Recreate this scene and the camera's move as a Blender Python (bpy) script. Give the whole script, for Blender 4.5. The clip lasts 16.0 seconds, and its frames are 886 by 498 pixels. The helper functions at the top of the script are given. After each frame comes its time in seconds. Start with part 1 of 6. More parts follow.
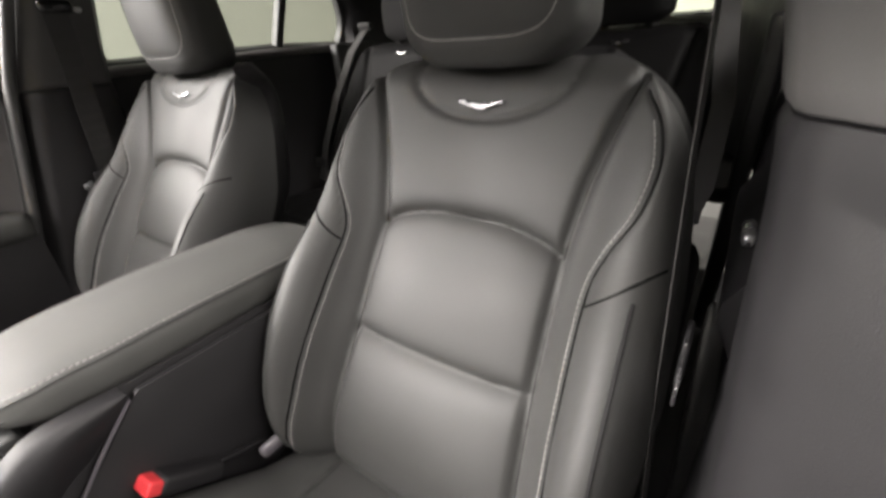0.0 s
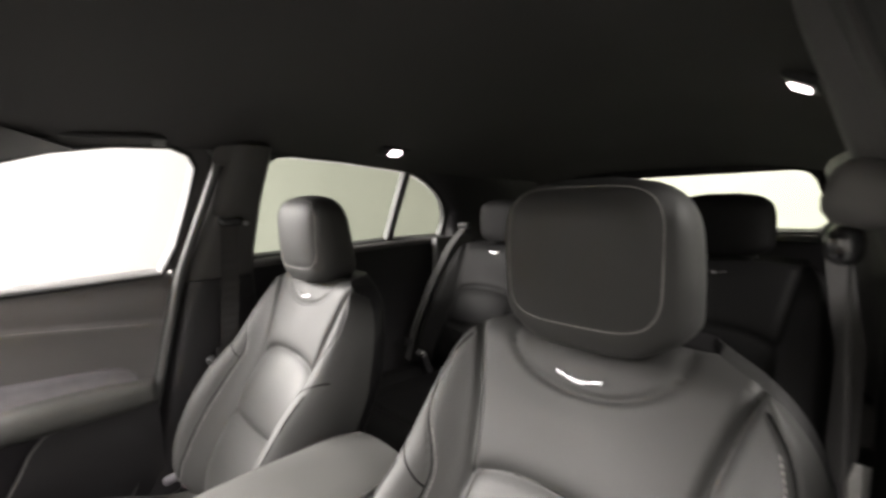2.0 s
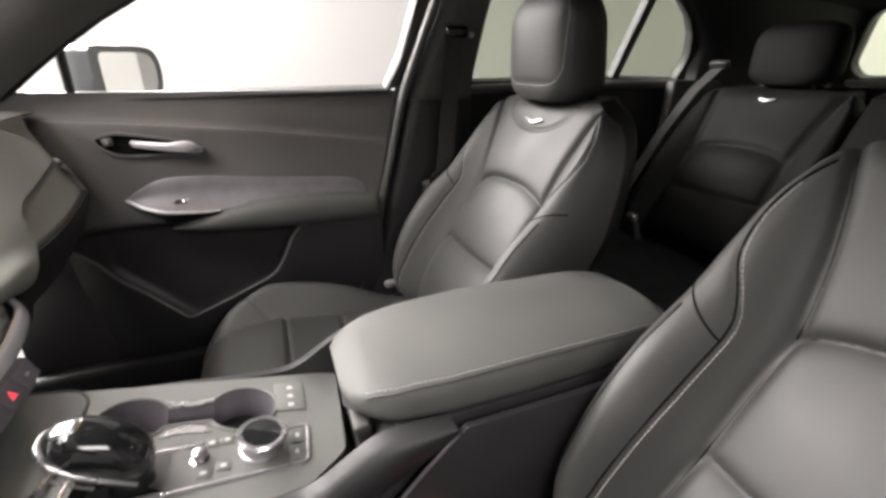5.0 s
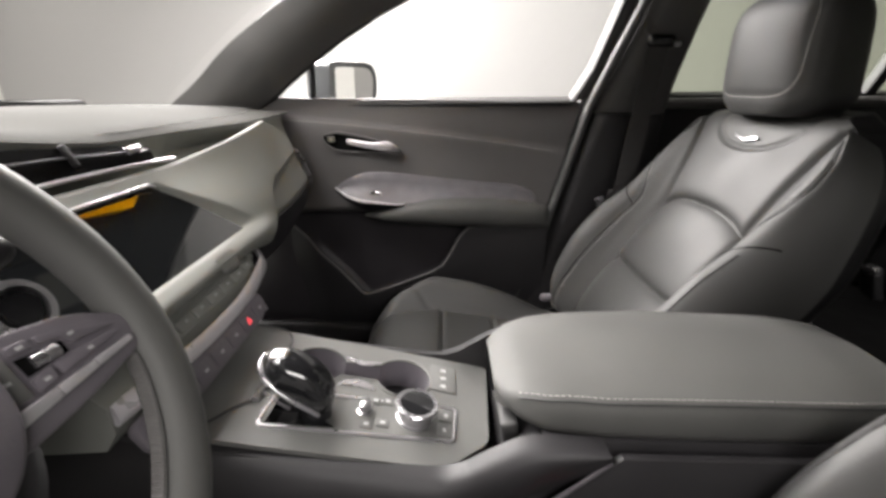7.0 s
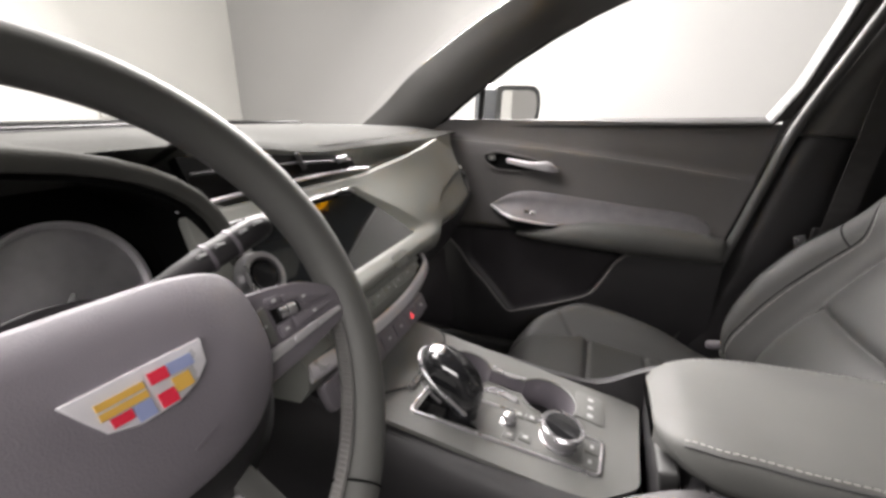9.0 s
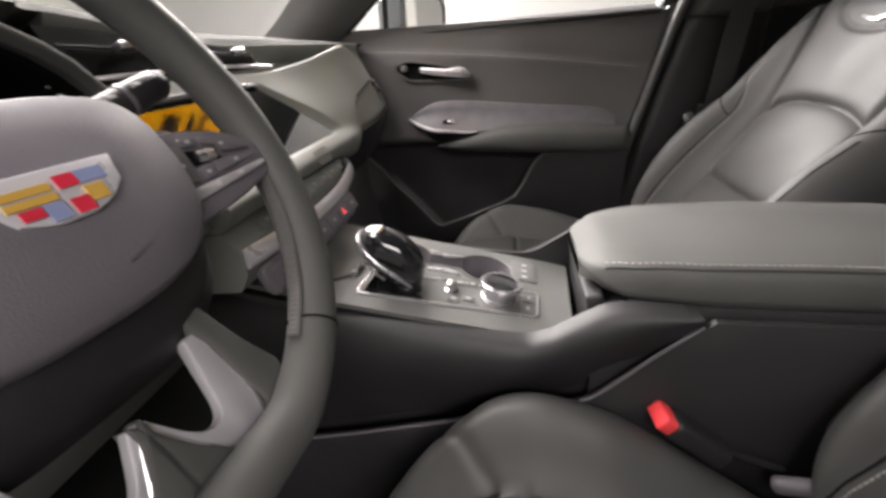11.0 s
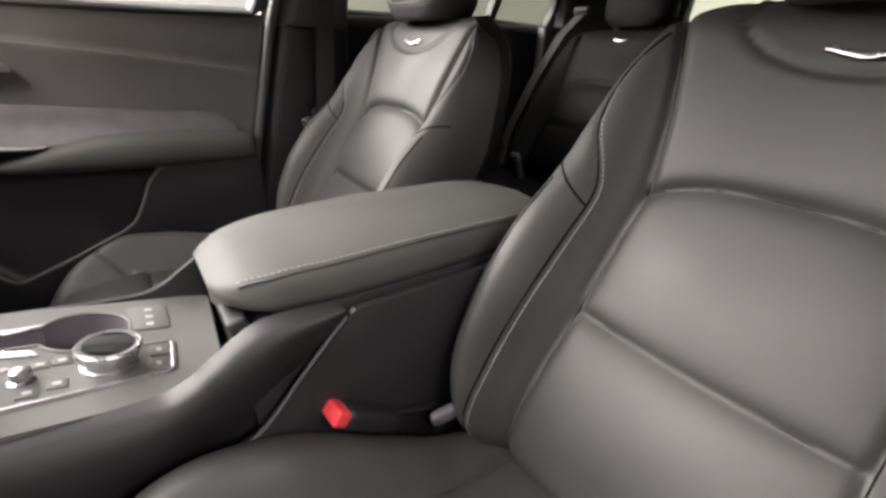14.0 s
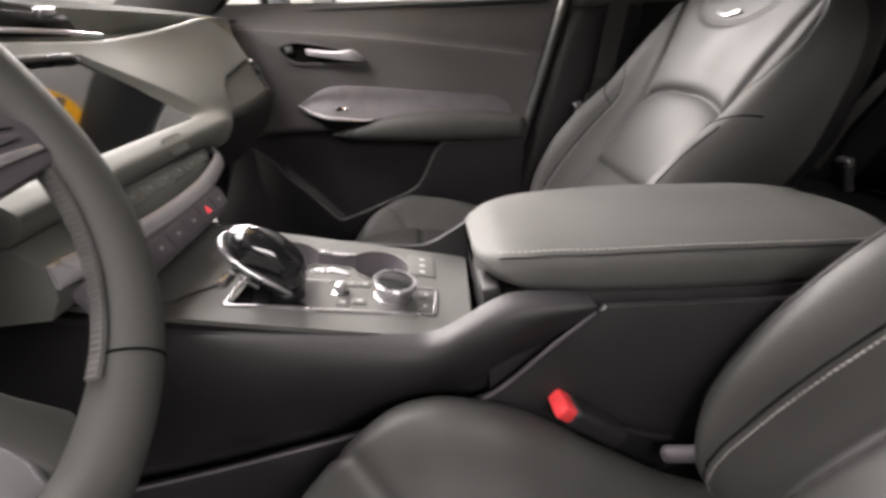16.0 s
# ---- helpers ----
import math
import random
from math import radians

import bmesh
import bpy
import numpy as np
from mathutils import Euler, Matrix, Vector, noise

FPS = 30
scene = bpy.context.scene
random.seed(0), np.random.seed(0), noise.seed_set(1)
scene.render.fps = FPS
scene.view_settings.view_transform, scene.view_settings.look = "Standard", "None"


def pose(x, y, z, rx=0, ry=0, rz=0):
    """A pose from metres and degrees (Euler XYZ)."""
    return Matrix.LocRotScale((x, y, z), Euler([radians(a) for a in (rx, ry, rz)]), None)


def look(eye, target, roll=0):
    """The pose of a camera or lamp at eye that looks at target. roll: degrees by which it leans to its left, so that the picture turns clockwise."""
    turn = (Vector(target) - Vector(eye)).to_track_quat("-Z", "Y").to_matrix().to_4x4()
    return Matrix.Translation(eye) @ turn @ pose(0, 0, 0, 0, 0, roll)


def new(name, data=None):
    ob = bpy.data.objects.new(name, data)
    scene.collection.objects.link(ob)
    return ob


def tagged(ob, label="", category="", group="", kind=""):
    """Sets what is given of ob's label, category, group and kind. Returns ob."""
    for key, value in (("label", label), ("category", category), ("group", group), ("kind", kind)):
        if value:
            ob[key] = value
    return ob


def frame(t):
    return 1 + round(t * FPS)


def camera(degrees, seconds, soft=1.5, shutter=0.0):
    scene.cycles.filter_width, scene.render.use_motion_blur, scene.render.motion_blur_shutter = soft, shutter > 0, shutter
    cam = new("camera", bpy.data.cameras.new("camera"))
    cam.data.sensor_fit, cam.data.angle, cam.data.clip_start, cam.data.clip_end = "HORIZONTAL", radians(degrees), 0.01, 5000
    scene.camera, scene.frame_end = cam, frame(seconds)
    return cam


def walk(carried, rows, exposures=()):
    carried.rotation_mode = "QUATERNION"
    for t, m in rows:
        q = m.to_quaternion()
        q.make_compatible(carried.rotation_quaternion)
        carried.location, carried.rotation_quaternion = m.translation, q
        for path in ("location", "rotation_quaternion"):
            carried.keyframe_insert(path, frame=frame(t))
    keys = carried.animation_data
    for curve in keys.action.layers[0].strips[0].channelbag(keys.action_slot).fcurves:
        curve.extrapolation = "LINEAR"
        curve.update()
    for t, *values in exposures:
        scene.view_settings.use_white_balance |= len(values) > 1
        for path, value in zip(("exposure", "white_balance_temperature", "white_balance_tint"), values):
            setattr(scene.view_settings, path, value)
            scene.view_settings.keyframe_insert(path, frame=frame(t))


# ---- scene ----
cam = camera(93.3, 16.0, soft=3.1, shutter=0.4)
PATH = [
    (0, (0.638, -0.473, 1.253), (-0.409, 0.967, 0.343), -4.2),
    (0.5, (0.637, -0.463, 1.304), (-0.419, 1.067, 0.568), -3.1),
    (1, (0.626, -0.449, 1.34), (-0.489, 1.12, 0.796), -2.3),
    (1.5, (0.631, -0.453, 1.376), (-0.578, 1.095, 1.002), -1.8),
    (2, (0.613, -0.469, 1.398), (-0.812, 0.916, 1.173), -1.5),
    (2.5, (0.541, -0.465, 1.383), (-1.087, 0.682, 1.201), -1.2),
    (3, (0.443, -0.468, 1.354), (-1.249, 0.563, 1.083), -1.2),
    (3.5, (0.42, -0.507, 1.317), (-1.28, 0.461, 0.897), -0.8),
    (4, (0.421, -0.523, 1.308), (-1.244, 0.425, 0.738), 0.0),
    (4.2, (0.424, -0.527, 1.302), (-1.242, 0.387, 0.678), 0.1),
    (6.3, (0.449, -0.571, 1.251), (-1.343, -0.314, 0.401), 0.6),
    (6.5, (0.447, -0.571, 1.251), (-1.368, -0.389, 0.43), 0.5),
    (7, (0.443, -0.573, 1.257), (-1.421, -0.57, 0.531), 0.9),
    (7.5, (0.441, -0.591, 1.28), (-1.436, -0.831, 0.63), 1.1),
    (8, (0.448, -0.599, 1.289), (-1.398, -1.097, 0.702), 1.1),
    (8.2, (0.447, -0.608, 1.275), (-1.382, -1.189, 0.71), 2.0),
    (10.3, (0.492, -0.58, 1.225), (-1.234, -1.186, 0.416), -3.4),
    (10.5, (0.489, -0.585, 1.202), (-1.253, -1.119, 0.378), -3.3),
    (11, (0.499, -0.594, 1.172), (-1.275, -0.896, 0.299), -3.6),
    (11.5, (0.496, -0.596, 1.157), (-1.303, -0.559, 0.284), -3.0),
    (12, (0.489, -0.587, 1.149), (-1.271, -0.217, 0.274), -2.1),
    (12.5, (0.487, -0.574, 1.154), (-1.188, 0.089, 0.283), -0.8),
    (13, (0.481, -0.56, 1.157), (-1.079, 0.353, 0.301), 0.6),
    (13.5, (0.475, -0.549, 1.161), (-0.992, 0.51, 0.309), 1.9),
    (14, (0.477, -0.541, 1.163), (-0.961, 0.551, 0.301), 2.4),
    (14.5, (0.477, -0.539, 1.161), (-1.047, 0.401, 0.269), 2.1),
    (15, (0.475, -0.538, 1.161), (-1.155, 0.162, 0.237), 1.7),
    (15.5, (0.465, -0.552, 1.159), (-1.256, -0.166, 0.216), 0.3),
    (16, (0.456, -0.566, 1.155), (-1.316, -0.473, 0.232), -1.2),
]
walk(cam, [(t, look(eye, target, roll)) for t, eye, target, roll in PATH], [(0.0, 0.1, 6800, 12), (1.0, 0.3, 6800, 12), (2.2, 0.3, 6800, 12), (3.2, 0.06, 6780, 13), (4.0, 0.0, 6750, 13), (6.3, -0.12, 6700, 12), (8.2, -0.04, 6650, 12), (10.3, -0.22, 6750, 14), (12.0, -0.18, 6780, 14), (13.5, -0.2, 6800, 14), (16.0, -0.12, 6800, 15)])


# ---- light ----
world = bpy.data.worlds.new("world")
scene.world = world
world.use_nodes = True
world.node_tree.nodes["Background"].inputs[0].default_value = (0.9, 0.95, 1.0, 1)
world.node_tree.nodes["Background"].inputs[1].default_value = 0.005
scene.view_settings.exposure = 0.0


def area_lamp(name, eye, target, sx, sy, watts, colour=(1, 1, 1)):
    data = bpy.data.lights.new(name, "AREA")
    data.shape, data.size, data.size_y, data.energy, data.color = "RECTANGLE", sx, sy, watts, colour
    ob = new(name, data)
    ob.matrix_world = look(eye, target)
    return ob


area_lamp("booth_light_side", (-2.95, -2.0, 2.62), (0.05, -0.35, 0.9), 2.0, 0.95, 400, (1.0, 0.985, 0.97))
area_lamp("booth_light_corner", (-2.0, -2.9, 2.85), (0.3, -0.2, 1.0), 1.8, 0.9, 130, (1.0, 0.985, 0.97))
area_lamp("booth_light_front", (-0.5, -2.6, 3.02), (0.0, -0.5, 0.8), 3.0, 1.2, 300, (1.0, 0.985, 0.97))
area_lamp("booth_light_door", (2.9, 0.35, 2.78), (0.0, -0.7, 1.0), 2.4, 1.1, 115, (1.0, 0.985, 0.97))
area_lamp("booth_light_top", (-0.3, -1.7, 3.12), (-0.2, -0.8, 0.9), 2.2, 0.7, 130, (1.0, 0.985, 0.97))
# Unseen fills, added to brighten the side, front and back walls.
area_lamp("wall_fill_light", (-2.2, 0.6, 3.12), (-3.0, 0.6, 0), 0.5, 3.0, 16, (1.0, 0.99, 0.97))
area_lamp("wall_fill_light", (-0.8, -3.6, 3.12), (-1.2, -4.6, 1.3), 3.4, 0.4, 32, (1.0, 0.99, 0.96))
area_lamp("wall_fill_light", (-0.4, 3.6, 3.12), (-0.4, 4.0, 0), 2.5, 0.6, 50, (1.0, 0.96, 0.88))


# ---- materials ----
def material(name, base, rough=0.5, metal=0.0, vary=0.25, scale=18, grain=0.0, grain_scale=900, coat=0.0, spec=0.5, kind="noise"):
    """A surface with two scales of variation: broad wear in colour and gloss, and fine grain as relief."""
    m = bpy.data.materials.new(name)
    m.use_nodes = True
    n, l = m.node_tree.nodes, m.node_tree.links
    p = n["Principled BSDF"]
    p.inputs["Metallic"].default_value = metal
    p.inputs["Coat Weight"].default_value = coat
    p.inputs["Specular IOR Level"].default_value = spec
    co = n.new("ShaderNodeTexCoord")
    broad = n.new("ShaderNodeTexNoise")
    broad.inputs["Scale"].default_value, broad.inputs["Detail"].default_value = scale, 5
    l.new(co.outputs["Object"], broad.inputs["Vector"])
    ramp = n.new("ShaderNodeMapRange")
    ramp.inputs[1].default_value, ramp.inputs[2].default_value = 0.3, 0.7
    ramp.inputs[3].default_value, ramp.inputs[4].default_value = 1 - vary, 1 + vary
    l.new(broad.outputs["Fac"], ramp.inputs[0])
    mul = n.new("ShaderNodeVectorMath")
    mul.operation = "SCALE"
    mul.inputs[0].default_value = base
    l.new(ramp.outputs[0], mul.inputs["Scale"])
    l.new(mul.outputs[0], p.inputs["Base Color"])
    gl = n.new("ShaderNodeMapRange")
    gl.inputs[1].default_value, gl.inputs[2].default_value = 0.3, 0.7
    gl.inputs[3].default_value, gl.inputs[4].default_value = rough * 0.88, min(1, rough * 1.12)
    l.new(broad.outputs["Fac"], gl.inputs[0])
    l.new(gl.outputs[0], p.inputs["Roughness"])
    if grain:
        if kind == "cells":
            fine = n.new("ShaderNodeTexVoronoi")
            out = fine.outputs["Distance"]
        elif kind == "weave":
            fine = n.new("ShaderNodeTexWave")
            fine.inputs["Distortion"].default_value = 0.6
            out = fine.outputs["Fac"]
        else:
            fine = n.new("ShaderNodeTexNoise")
            out = fine.outputs["Fac"]
        fine.inputs["Scale"].default_value = grain_scale
        l.new(co.outputs["Object"], fine.inputs["Vector"])
        bump = n.new("ShaderNodeBump")
        bump.inputs["Strength"].default_value, bump.inputs["Distance"].default_value = grain, 0.0006
        l.new(out, bump.inputs["Height"])
        l.new(bump.outputs[0], p.inputs["Normal"])
    return m


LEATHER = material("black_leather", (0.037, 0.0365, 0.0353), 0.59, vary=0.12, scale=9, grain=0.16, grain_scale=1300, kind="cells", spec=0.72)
# Darker than the seat fronts; used on back shells and piping.
LEATHER_SIDE = material("dark_side_leather", (0.010, 0.0095, 0.0102), 0.58, vary=0.10, scale=9, grain=0.14, grain_scale=1300, kind="cells", spec=0.35)
DASH = material("soft_dash_skin", (0.235, 0.238, 0.222), 0.60, vary=0.08, scale=6, grain=0.25, grain_scale=1100, kind="cells", spec=0.35)
DASHTOP = material("dark_dash_pad", (0.058, 0.058, 0.054), 0.92, vary=0.08, scale=6, grain=0.3, grain_scale=1000, kind="cells", spec=0.06)
COWL = material("matt_black_cowl", (0.02, 0.02, 0.02), 0.95, vary=0.2, scale=12, spec=0.05)
DOORSKIN = material("soft_door_skin", (0.120, 0.114, 0.113), 0.52, vary=0.1, scale=6, grain=0.6, grain_scale=900, kind="cells")
PLASTIC = material("dark_plastic", (0.017, 0.0160, 0.0174), 0.5, vary=0.15, scale=12, grain=0.4, grain_scale=1100)
TRIM = material("pillar_trim", (0.085, 0.082, 0.0805), 0.6, vary=0.1, scale=10, grain=0.5, grain_scale=900)
# Near-black seam tubes: the shadow in the sewn gap as a colour.
SEAM = material("seam_gap_shade", (0.008, 0.008, 0.008), 0.9, vary=0.2, scale=30, spec=0.05)
RUBBER = material("rubber_seal", (0.03, 0.03, 0.03), 0.55, vary=0.15, scale=30)
HEADLINER = material("dark_headliner_cloth", (0.052, 0.050, 0.049), 0.95, vary=0.15, scale=25, grain=0.8, grain_scale=1400)
CARPET = material("black_carpet", (0.007, 0.0065, 0.007), 0.97, vary=0.35, scale=60, grain=1.0, grain_scale=900)
WEBBING = material("belt_webbing", (0.045, 0.043, 0.043), 0.75, vary=0.1, scale=30, grain=0.9, grain_scale=260, kind="weave")
CHROME = material("satin_chrome", (0.54, 0.53, 0.55), 0.28, metal=0.92, vary=0.05, scale=30)
HUB = material("grey_airbag_skin", (0.14, 0.127, 0.143), 0.5, vary=0.08, scale=12, grain=0.3, grain_scale=1000, kind="cells")
BRUSHED = material("brushed_silver_trim", (0.66, 0.645, 0.665), 0.40, metal=0.75, vary=0.08, scale=60, grain=0.3, grain_scale=300)
INLAY = material("grey_door_inlay", (0.145, 0.138, 0.147), 0.45, metal=0.15, vary=0.1, scale=40, grain=0.3, grain_scale=500)
GLOSS = material("gloss_black", (0.012, 0.012, 0.013), 0.09, vary=0.1, scale=10, coat=0.6)
LIDSKIN = material("black_lid_leather", (0.080, 0.0795, 0.076), 0.60, vary=0.12, scale=9, grain=0.16, grain_scale=1300, kind="cells", spec=0.4)
SATIN = material("satin_black_panel", (0.105, 0.105, 0.100), 0.52, vary=0.1, scale=14, grain=0.3, grain_scale=900)
SCREEN = material("dark_screen_glass", (0.010, 0.011, 0.012), 0.06, vary=0.1, scale=5, spec=0.9, coat=0.8)
# Hard plastic, darkened to hold the shade under armrest and dash wing.
HARD = material("hard_shaded_plastic", (0.026, 0.0233, 0.0265), 0.48, vary=0.15, scale=12, grain=0.4, grain_scale=1100)
FRAMEGREY = material("grey_door_edge", (0.085, 0.084, 0.083), 0.5, vary=0.1, scale=10)
OFFWHITE = material("off_white_wall_paint", (0.41, 0.407, 0.397), 0.9, vary=0.03, scale=1.2, grain=0.3, grain_scale=120)
# Same leather as the front seats, with the rear cabin's shade in its colour.
BENCH_SHADED = material("shaded_bench_leather", (0.008, 0.0077, 0.0079), 0.66, vary=0.10, scale=9, grain=0.14, grain_scale=1300, kind="cells", spec=0.15)
RED = material("red_buckle_plastic", (0.85, 0.06, 0.07), 0.4, vary=0.06, scale=30)
WHITE_PRINT = material("white_print", (0.38, 0.38, 0.38), 0.5, vary=0.03)
PAPER = material("warning_label_paper", (0.72, 0.71, 0.64), 0.6, vary=0.06, scale=12)
YELLOW = material("yellow_film", (0.80, 0.56, 0.02), 0.5, vary=0.05)
def let_through(m, colour, share):
    """Lets a thin film glow with the light that falls on its far side."""
    n, l = m.node_tree.nodes, m.node_tree.links
    back, mix = n.new("ShaderNodeBsdfTranslucent"), n.new("ShaderNodeMixShader")
    back.inputs[0].default_value = (*colour, 1)
    mix.inputs[0].default_value = share
    l.new(n["Principled BSDF"].outputs[0], mix.inputs[1])
    l.new(back.outputs[0], mix.inputs[2])
    l.new(mix.outputs[0], n["Material Output"].inputs[0])


let_through(YELLOW, (0.85, 0.58, 0.02), 0.6)
BLUE = material("blue_print", (0.07, 0.17, 0.55), 0.5, vary=0.05)
GOLD = material("gold_enamel", (0.78, 0.47, 0.10), 0.3, metal=0.3, vary=0.05)
RED_ENAMEL = material("red_enamel", (0.62, 0.03, 0.06), 0.3, vary=0.05)
LILAC = material("pale_blue_enamel", (0.33, 0.38, 0.62), 0.3, metal=0.3, vary=0.05)
THREAD = material("grey_thread", (0.30, 0.29, 0.28), 0.7, vary=0.1, scale=50)
# Near black: the shade inside vents, hood and recesses is put into the colour.
VOID = material("shade_black_plastic", (0.003, 0.003, 0.003), 0.7, vary=0.2, scale=20, spec=0.08)
BODY = material("silver_body_paint", (0.30, 0.295, 0.30), 0.36, metal=0.1, vary=0.04, scale=6, coat=0.8)
BADGE = material("pale_metal_badge", (0.70, 0.68, 0.71), 0.3, metal=0.35, vary=0.05, scale=40)
SILVER = material("satin_silver_spoke", (0.66, 0.64, 0.67), 0.44, metal=0.5, vary=0.08, scale=30, grain=0.2, grain_scale=400)
SPOKE = material("satin_grey_spoke", (0.125, 0.114, 0.127), 0.42, vary=0.1, scale=20, grain=0.2, grain_scale=900)
RIMTHREAD = material("dark_thread", (0.13, 0.126, 0.122), 0.7, vary=0.2, scale=50)
PAINT = material("dark_body_paint", (0.05, 0.055, 0.06), 0.25, vary=0.05, coat=1.0)
WALLPAINT = material("white_wall_paint", (0.78, 0.775, 0.74), 0.9, vary=0.03, scale=1.2, grain=0.3, grain_scale=120)
GREYPAINT = material("grey_wall_paint", (0.26, 0.256, 0.252), 0.9, vary=0.04, scale=1.2, grain=0.3, grain_scale=120)
FLOORPAINT = material("grey_floor_paint", (0.16, 0.16, 0.157), 0.55, vary=0.12, scale=2, grain=0.2, grain_scale=80)
MIRROR = material("mirror_glass", (0.9, 0.9, 0.9), 0.02, metal=1.0, vary=0.01)


def glass_material(name, tint):
    m = bpy.data.materials.new(name)
    m.use_nodes = True
    n, l = m.node_tree.nodes, m.node_tree.links
    n.remove(n["Principled BSDF"])
    clear, gloss, mix = n.new("ShaderNodeBsdfTransparent"), n.new("ShaderNodeBsdfGlossy"), n.new("ShaderNodeMixShader")
    graze, power, amount = n.new("ShaderNodeLayerWeight"), n.new("ShaderNodeMath"), n.new("ShaderNodeMath")
    clear.inputs[0].default_value = (*tint, 1)
    gloss.inputs["Roughness"].default_value = 0.02
    graze.inputs["Blend"].default_value = 0.5
    power.operation, power.inputs[1].default_value = "POWER", 4.0
    amount.operation, amount.inputs[1].default_value, amount.inputs[2].default_value = "MULTIPLY_ADD", 0.35, 0.03
    l.new(graze.outputs["Facing"], power.inputs[0])
    l.new(power.outputs[0], amount.inputs[0])
    l.new(amount.outputs[0], mix.inputs[0])
    l.new(clear.outputs[0], mix.inputs[1])
    l.new(gloss.outputs[0], mix.inputs[2])
    l.new(mix.outputs[0], n["Material Output"].inputs[0])
    return m


GLASS = glass_material("clear_window_glass", (0.99, 0.99, 0.99))
TINTED = glass_material("green_tinted_glass", (0.83, 0.86, 0.79))


def lamp_material(name, colour, strength):
    m = bpy.data.materials.new(name)
    m.use_nodes = True
    p = m.node_tree.nodes["Principled BSDF"]
    p.inputs["Base Color"].default_value = (*colour, 1)
    p.inputs["Emission Color"].default_value = (*colour, 1)
    p.inputs["Emission Strength"].default_value = strength
    return m


LAMP = lamp_material("lit_lamp_lens", (1.0, 0.88, 0.95), 5.0)
RED_LIGHT = lamp_material("red_lit_symbol", (1.0, 0.08, 0.1), 0.8)


# ---- building helpers ----
def thing(name, label, category, at=(0, 0, 0), group="", kind=""):
    ob = new(name)
    ob.location, ob.empty_display_size = at, 0.05
    return tagged(ob, label, category, group, kind)


def part(name, bm, mat, parent=None, label="", smooth=35):
    """One mesh object, in world coordinates, under a thing or a part."""
    me = bpy.data.meshes.new(name)
    bmesh.ops.recalc_face_normals(bm, faces=bm.faces[:])
    for f in bm.faces:
        f.smooth = smooth > 0
    bm.to_mesh(me)
    bm.free()
    if smooth:
        me.set_sharp_from_angle(angle=radians(smooth))
    me.materials.append(mat)
    ob = new(name, me)
    if parent is not None:
        ob.parent = parent
        if parent.type == "EMPTY":
            ob.matrix_parent_inverse = Matrix.Translation(-parent.location)
    return tagged(ob, label)


def solid(name, bm, mat, label, category, group="", kind="", smooth=35):
    return tagged(part(name, bm, mat, None, label, smooth), "", category, group, kind)


def lerp(x, table):
    """Smooth interpolation in a table of (x, value)."""
    xs, ys = [a for a, _ in table], [b for _, b in table]
    k = (xs[-1] - xs[0]) * 0.02
    return float(np.mean([np.interp(x + d * k, xs, ys) for d in (-1.5, -1, -0.5, 0, 0.5, 1, 1.5)]))


def curve(pts, n=8, closed=False):
    """A Catmull-Rom curve through the points."""
    p = [Vector(a) for a in pts]
    out, m = [], len(p)
    for i in range(m if closed else m - 1):
        a, b, c, d = (p[(i + k) % m] if closed else p[min(max(i + k, 0), m - 1)] for k in (-1, 0, 1, 2))
        for j in range(n):
            t = j / n
            out.append(0.5 * ((2 * b) + (c - a) * t + (2 * a - 5 * b + 4 * c - d) * t * t + (3 * b - a - 3 * c + d) * t ** 3))
    return out if closed else out + [p[-1]]


def loft(rings, cap=True, closed=True, bm=None):
    bm = bm or bmesh.new()
    rows = [[bm.verts.new(p) for p in r] for r in rings]
    for a, b in zip(rows, rows[1:]):
        n = len(a)
        for i in range(n if closed else n - 1):
            bm.faces.new((a[i], a[(i + 1) % n], b[(i + 1) % n], b[i]))
    if cap and closed:
        bm.faces.new(rows[0][::-1])
        bm.faces.new(rows[-1])
    return bm


def rbox(size, at=(0, 0, 0), turn=(0, 0, 0), bevel=0.005, seg=3, bm=None, m=None):
    """A box with rounded edges."""
    tmp = bmesh.new()
    bmesh.ops.create_cube(tmp, size=1, matrix=Matrix.Diagonal((*size, 1)))
    if bevel:
        bmesh.ops.bevel(tmp, geom=tmp.edges[:], offset=min(bevel, min(size) * 0.49), segments=seg, profile=0.5, affect="EDGES")
    tmp.transform((m or Matrix.Identity(4)) @ pose(*at, *turn))
    return merge(bm, tmp)


def merge(bm, tmp):
    if bm is None:
        return tmp
    me = bpy.data.meshes.new("tmp")
    tmp.to_mesh(me)
    tmp.free()
    bm.from_mesh(me)
    bpy.data.meshes.remove(me)
    return bm


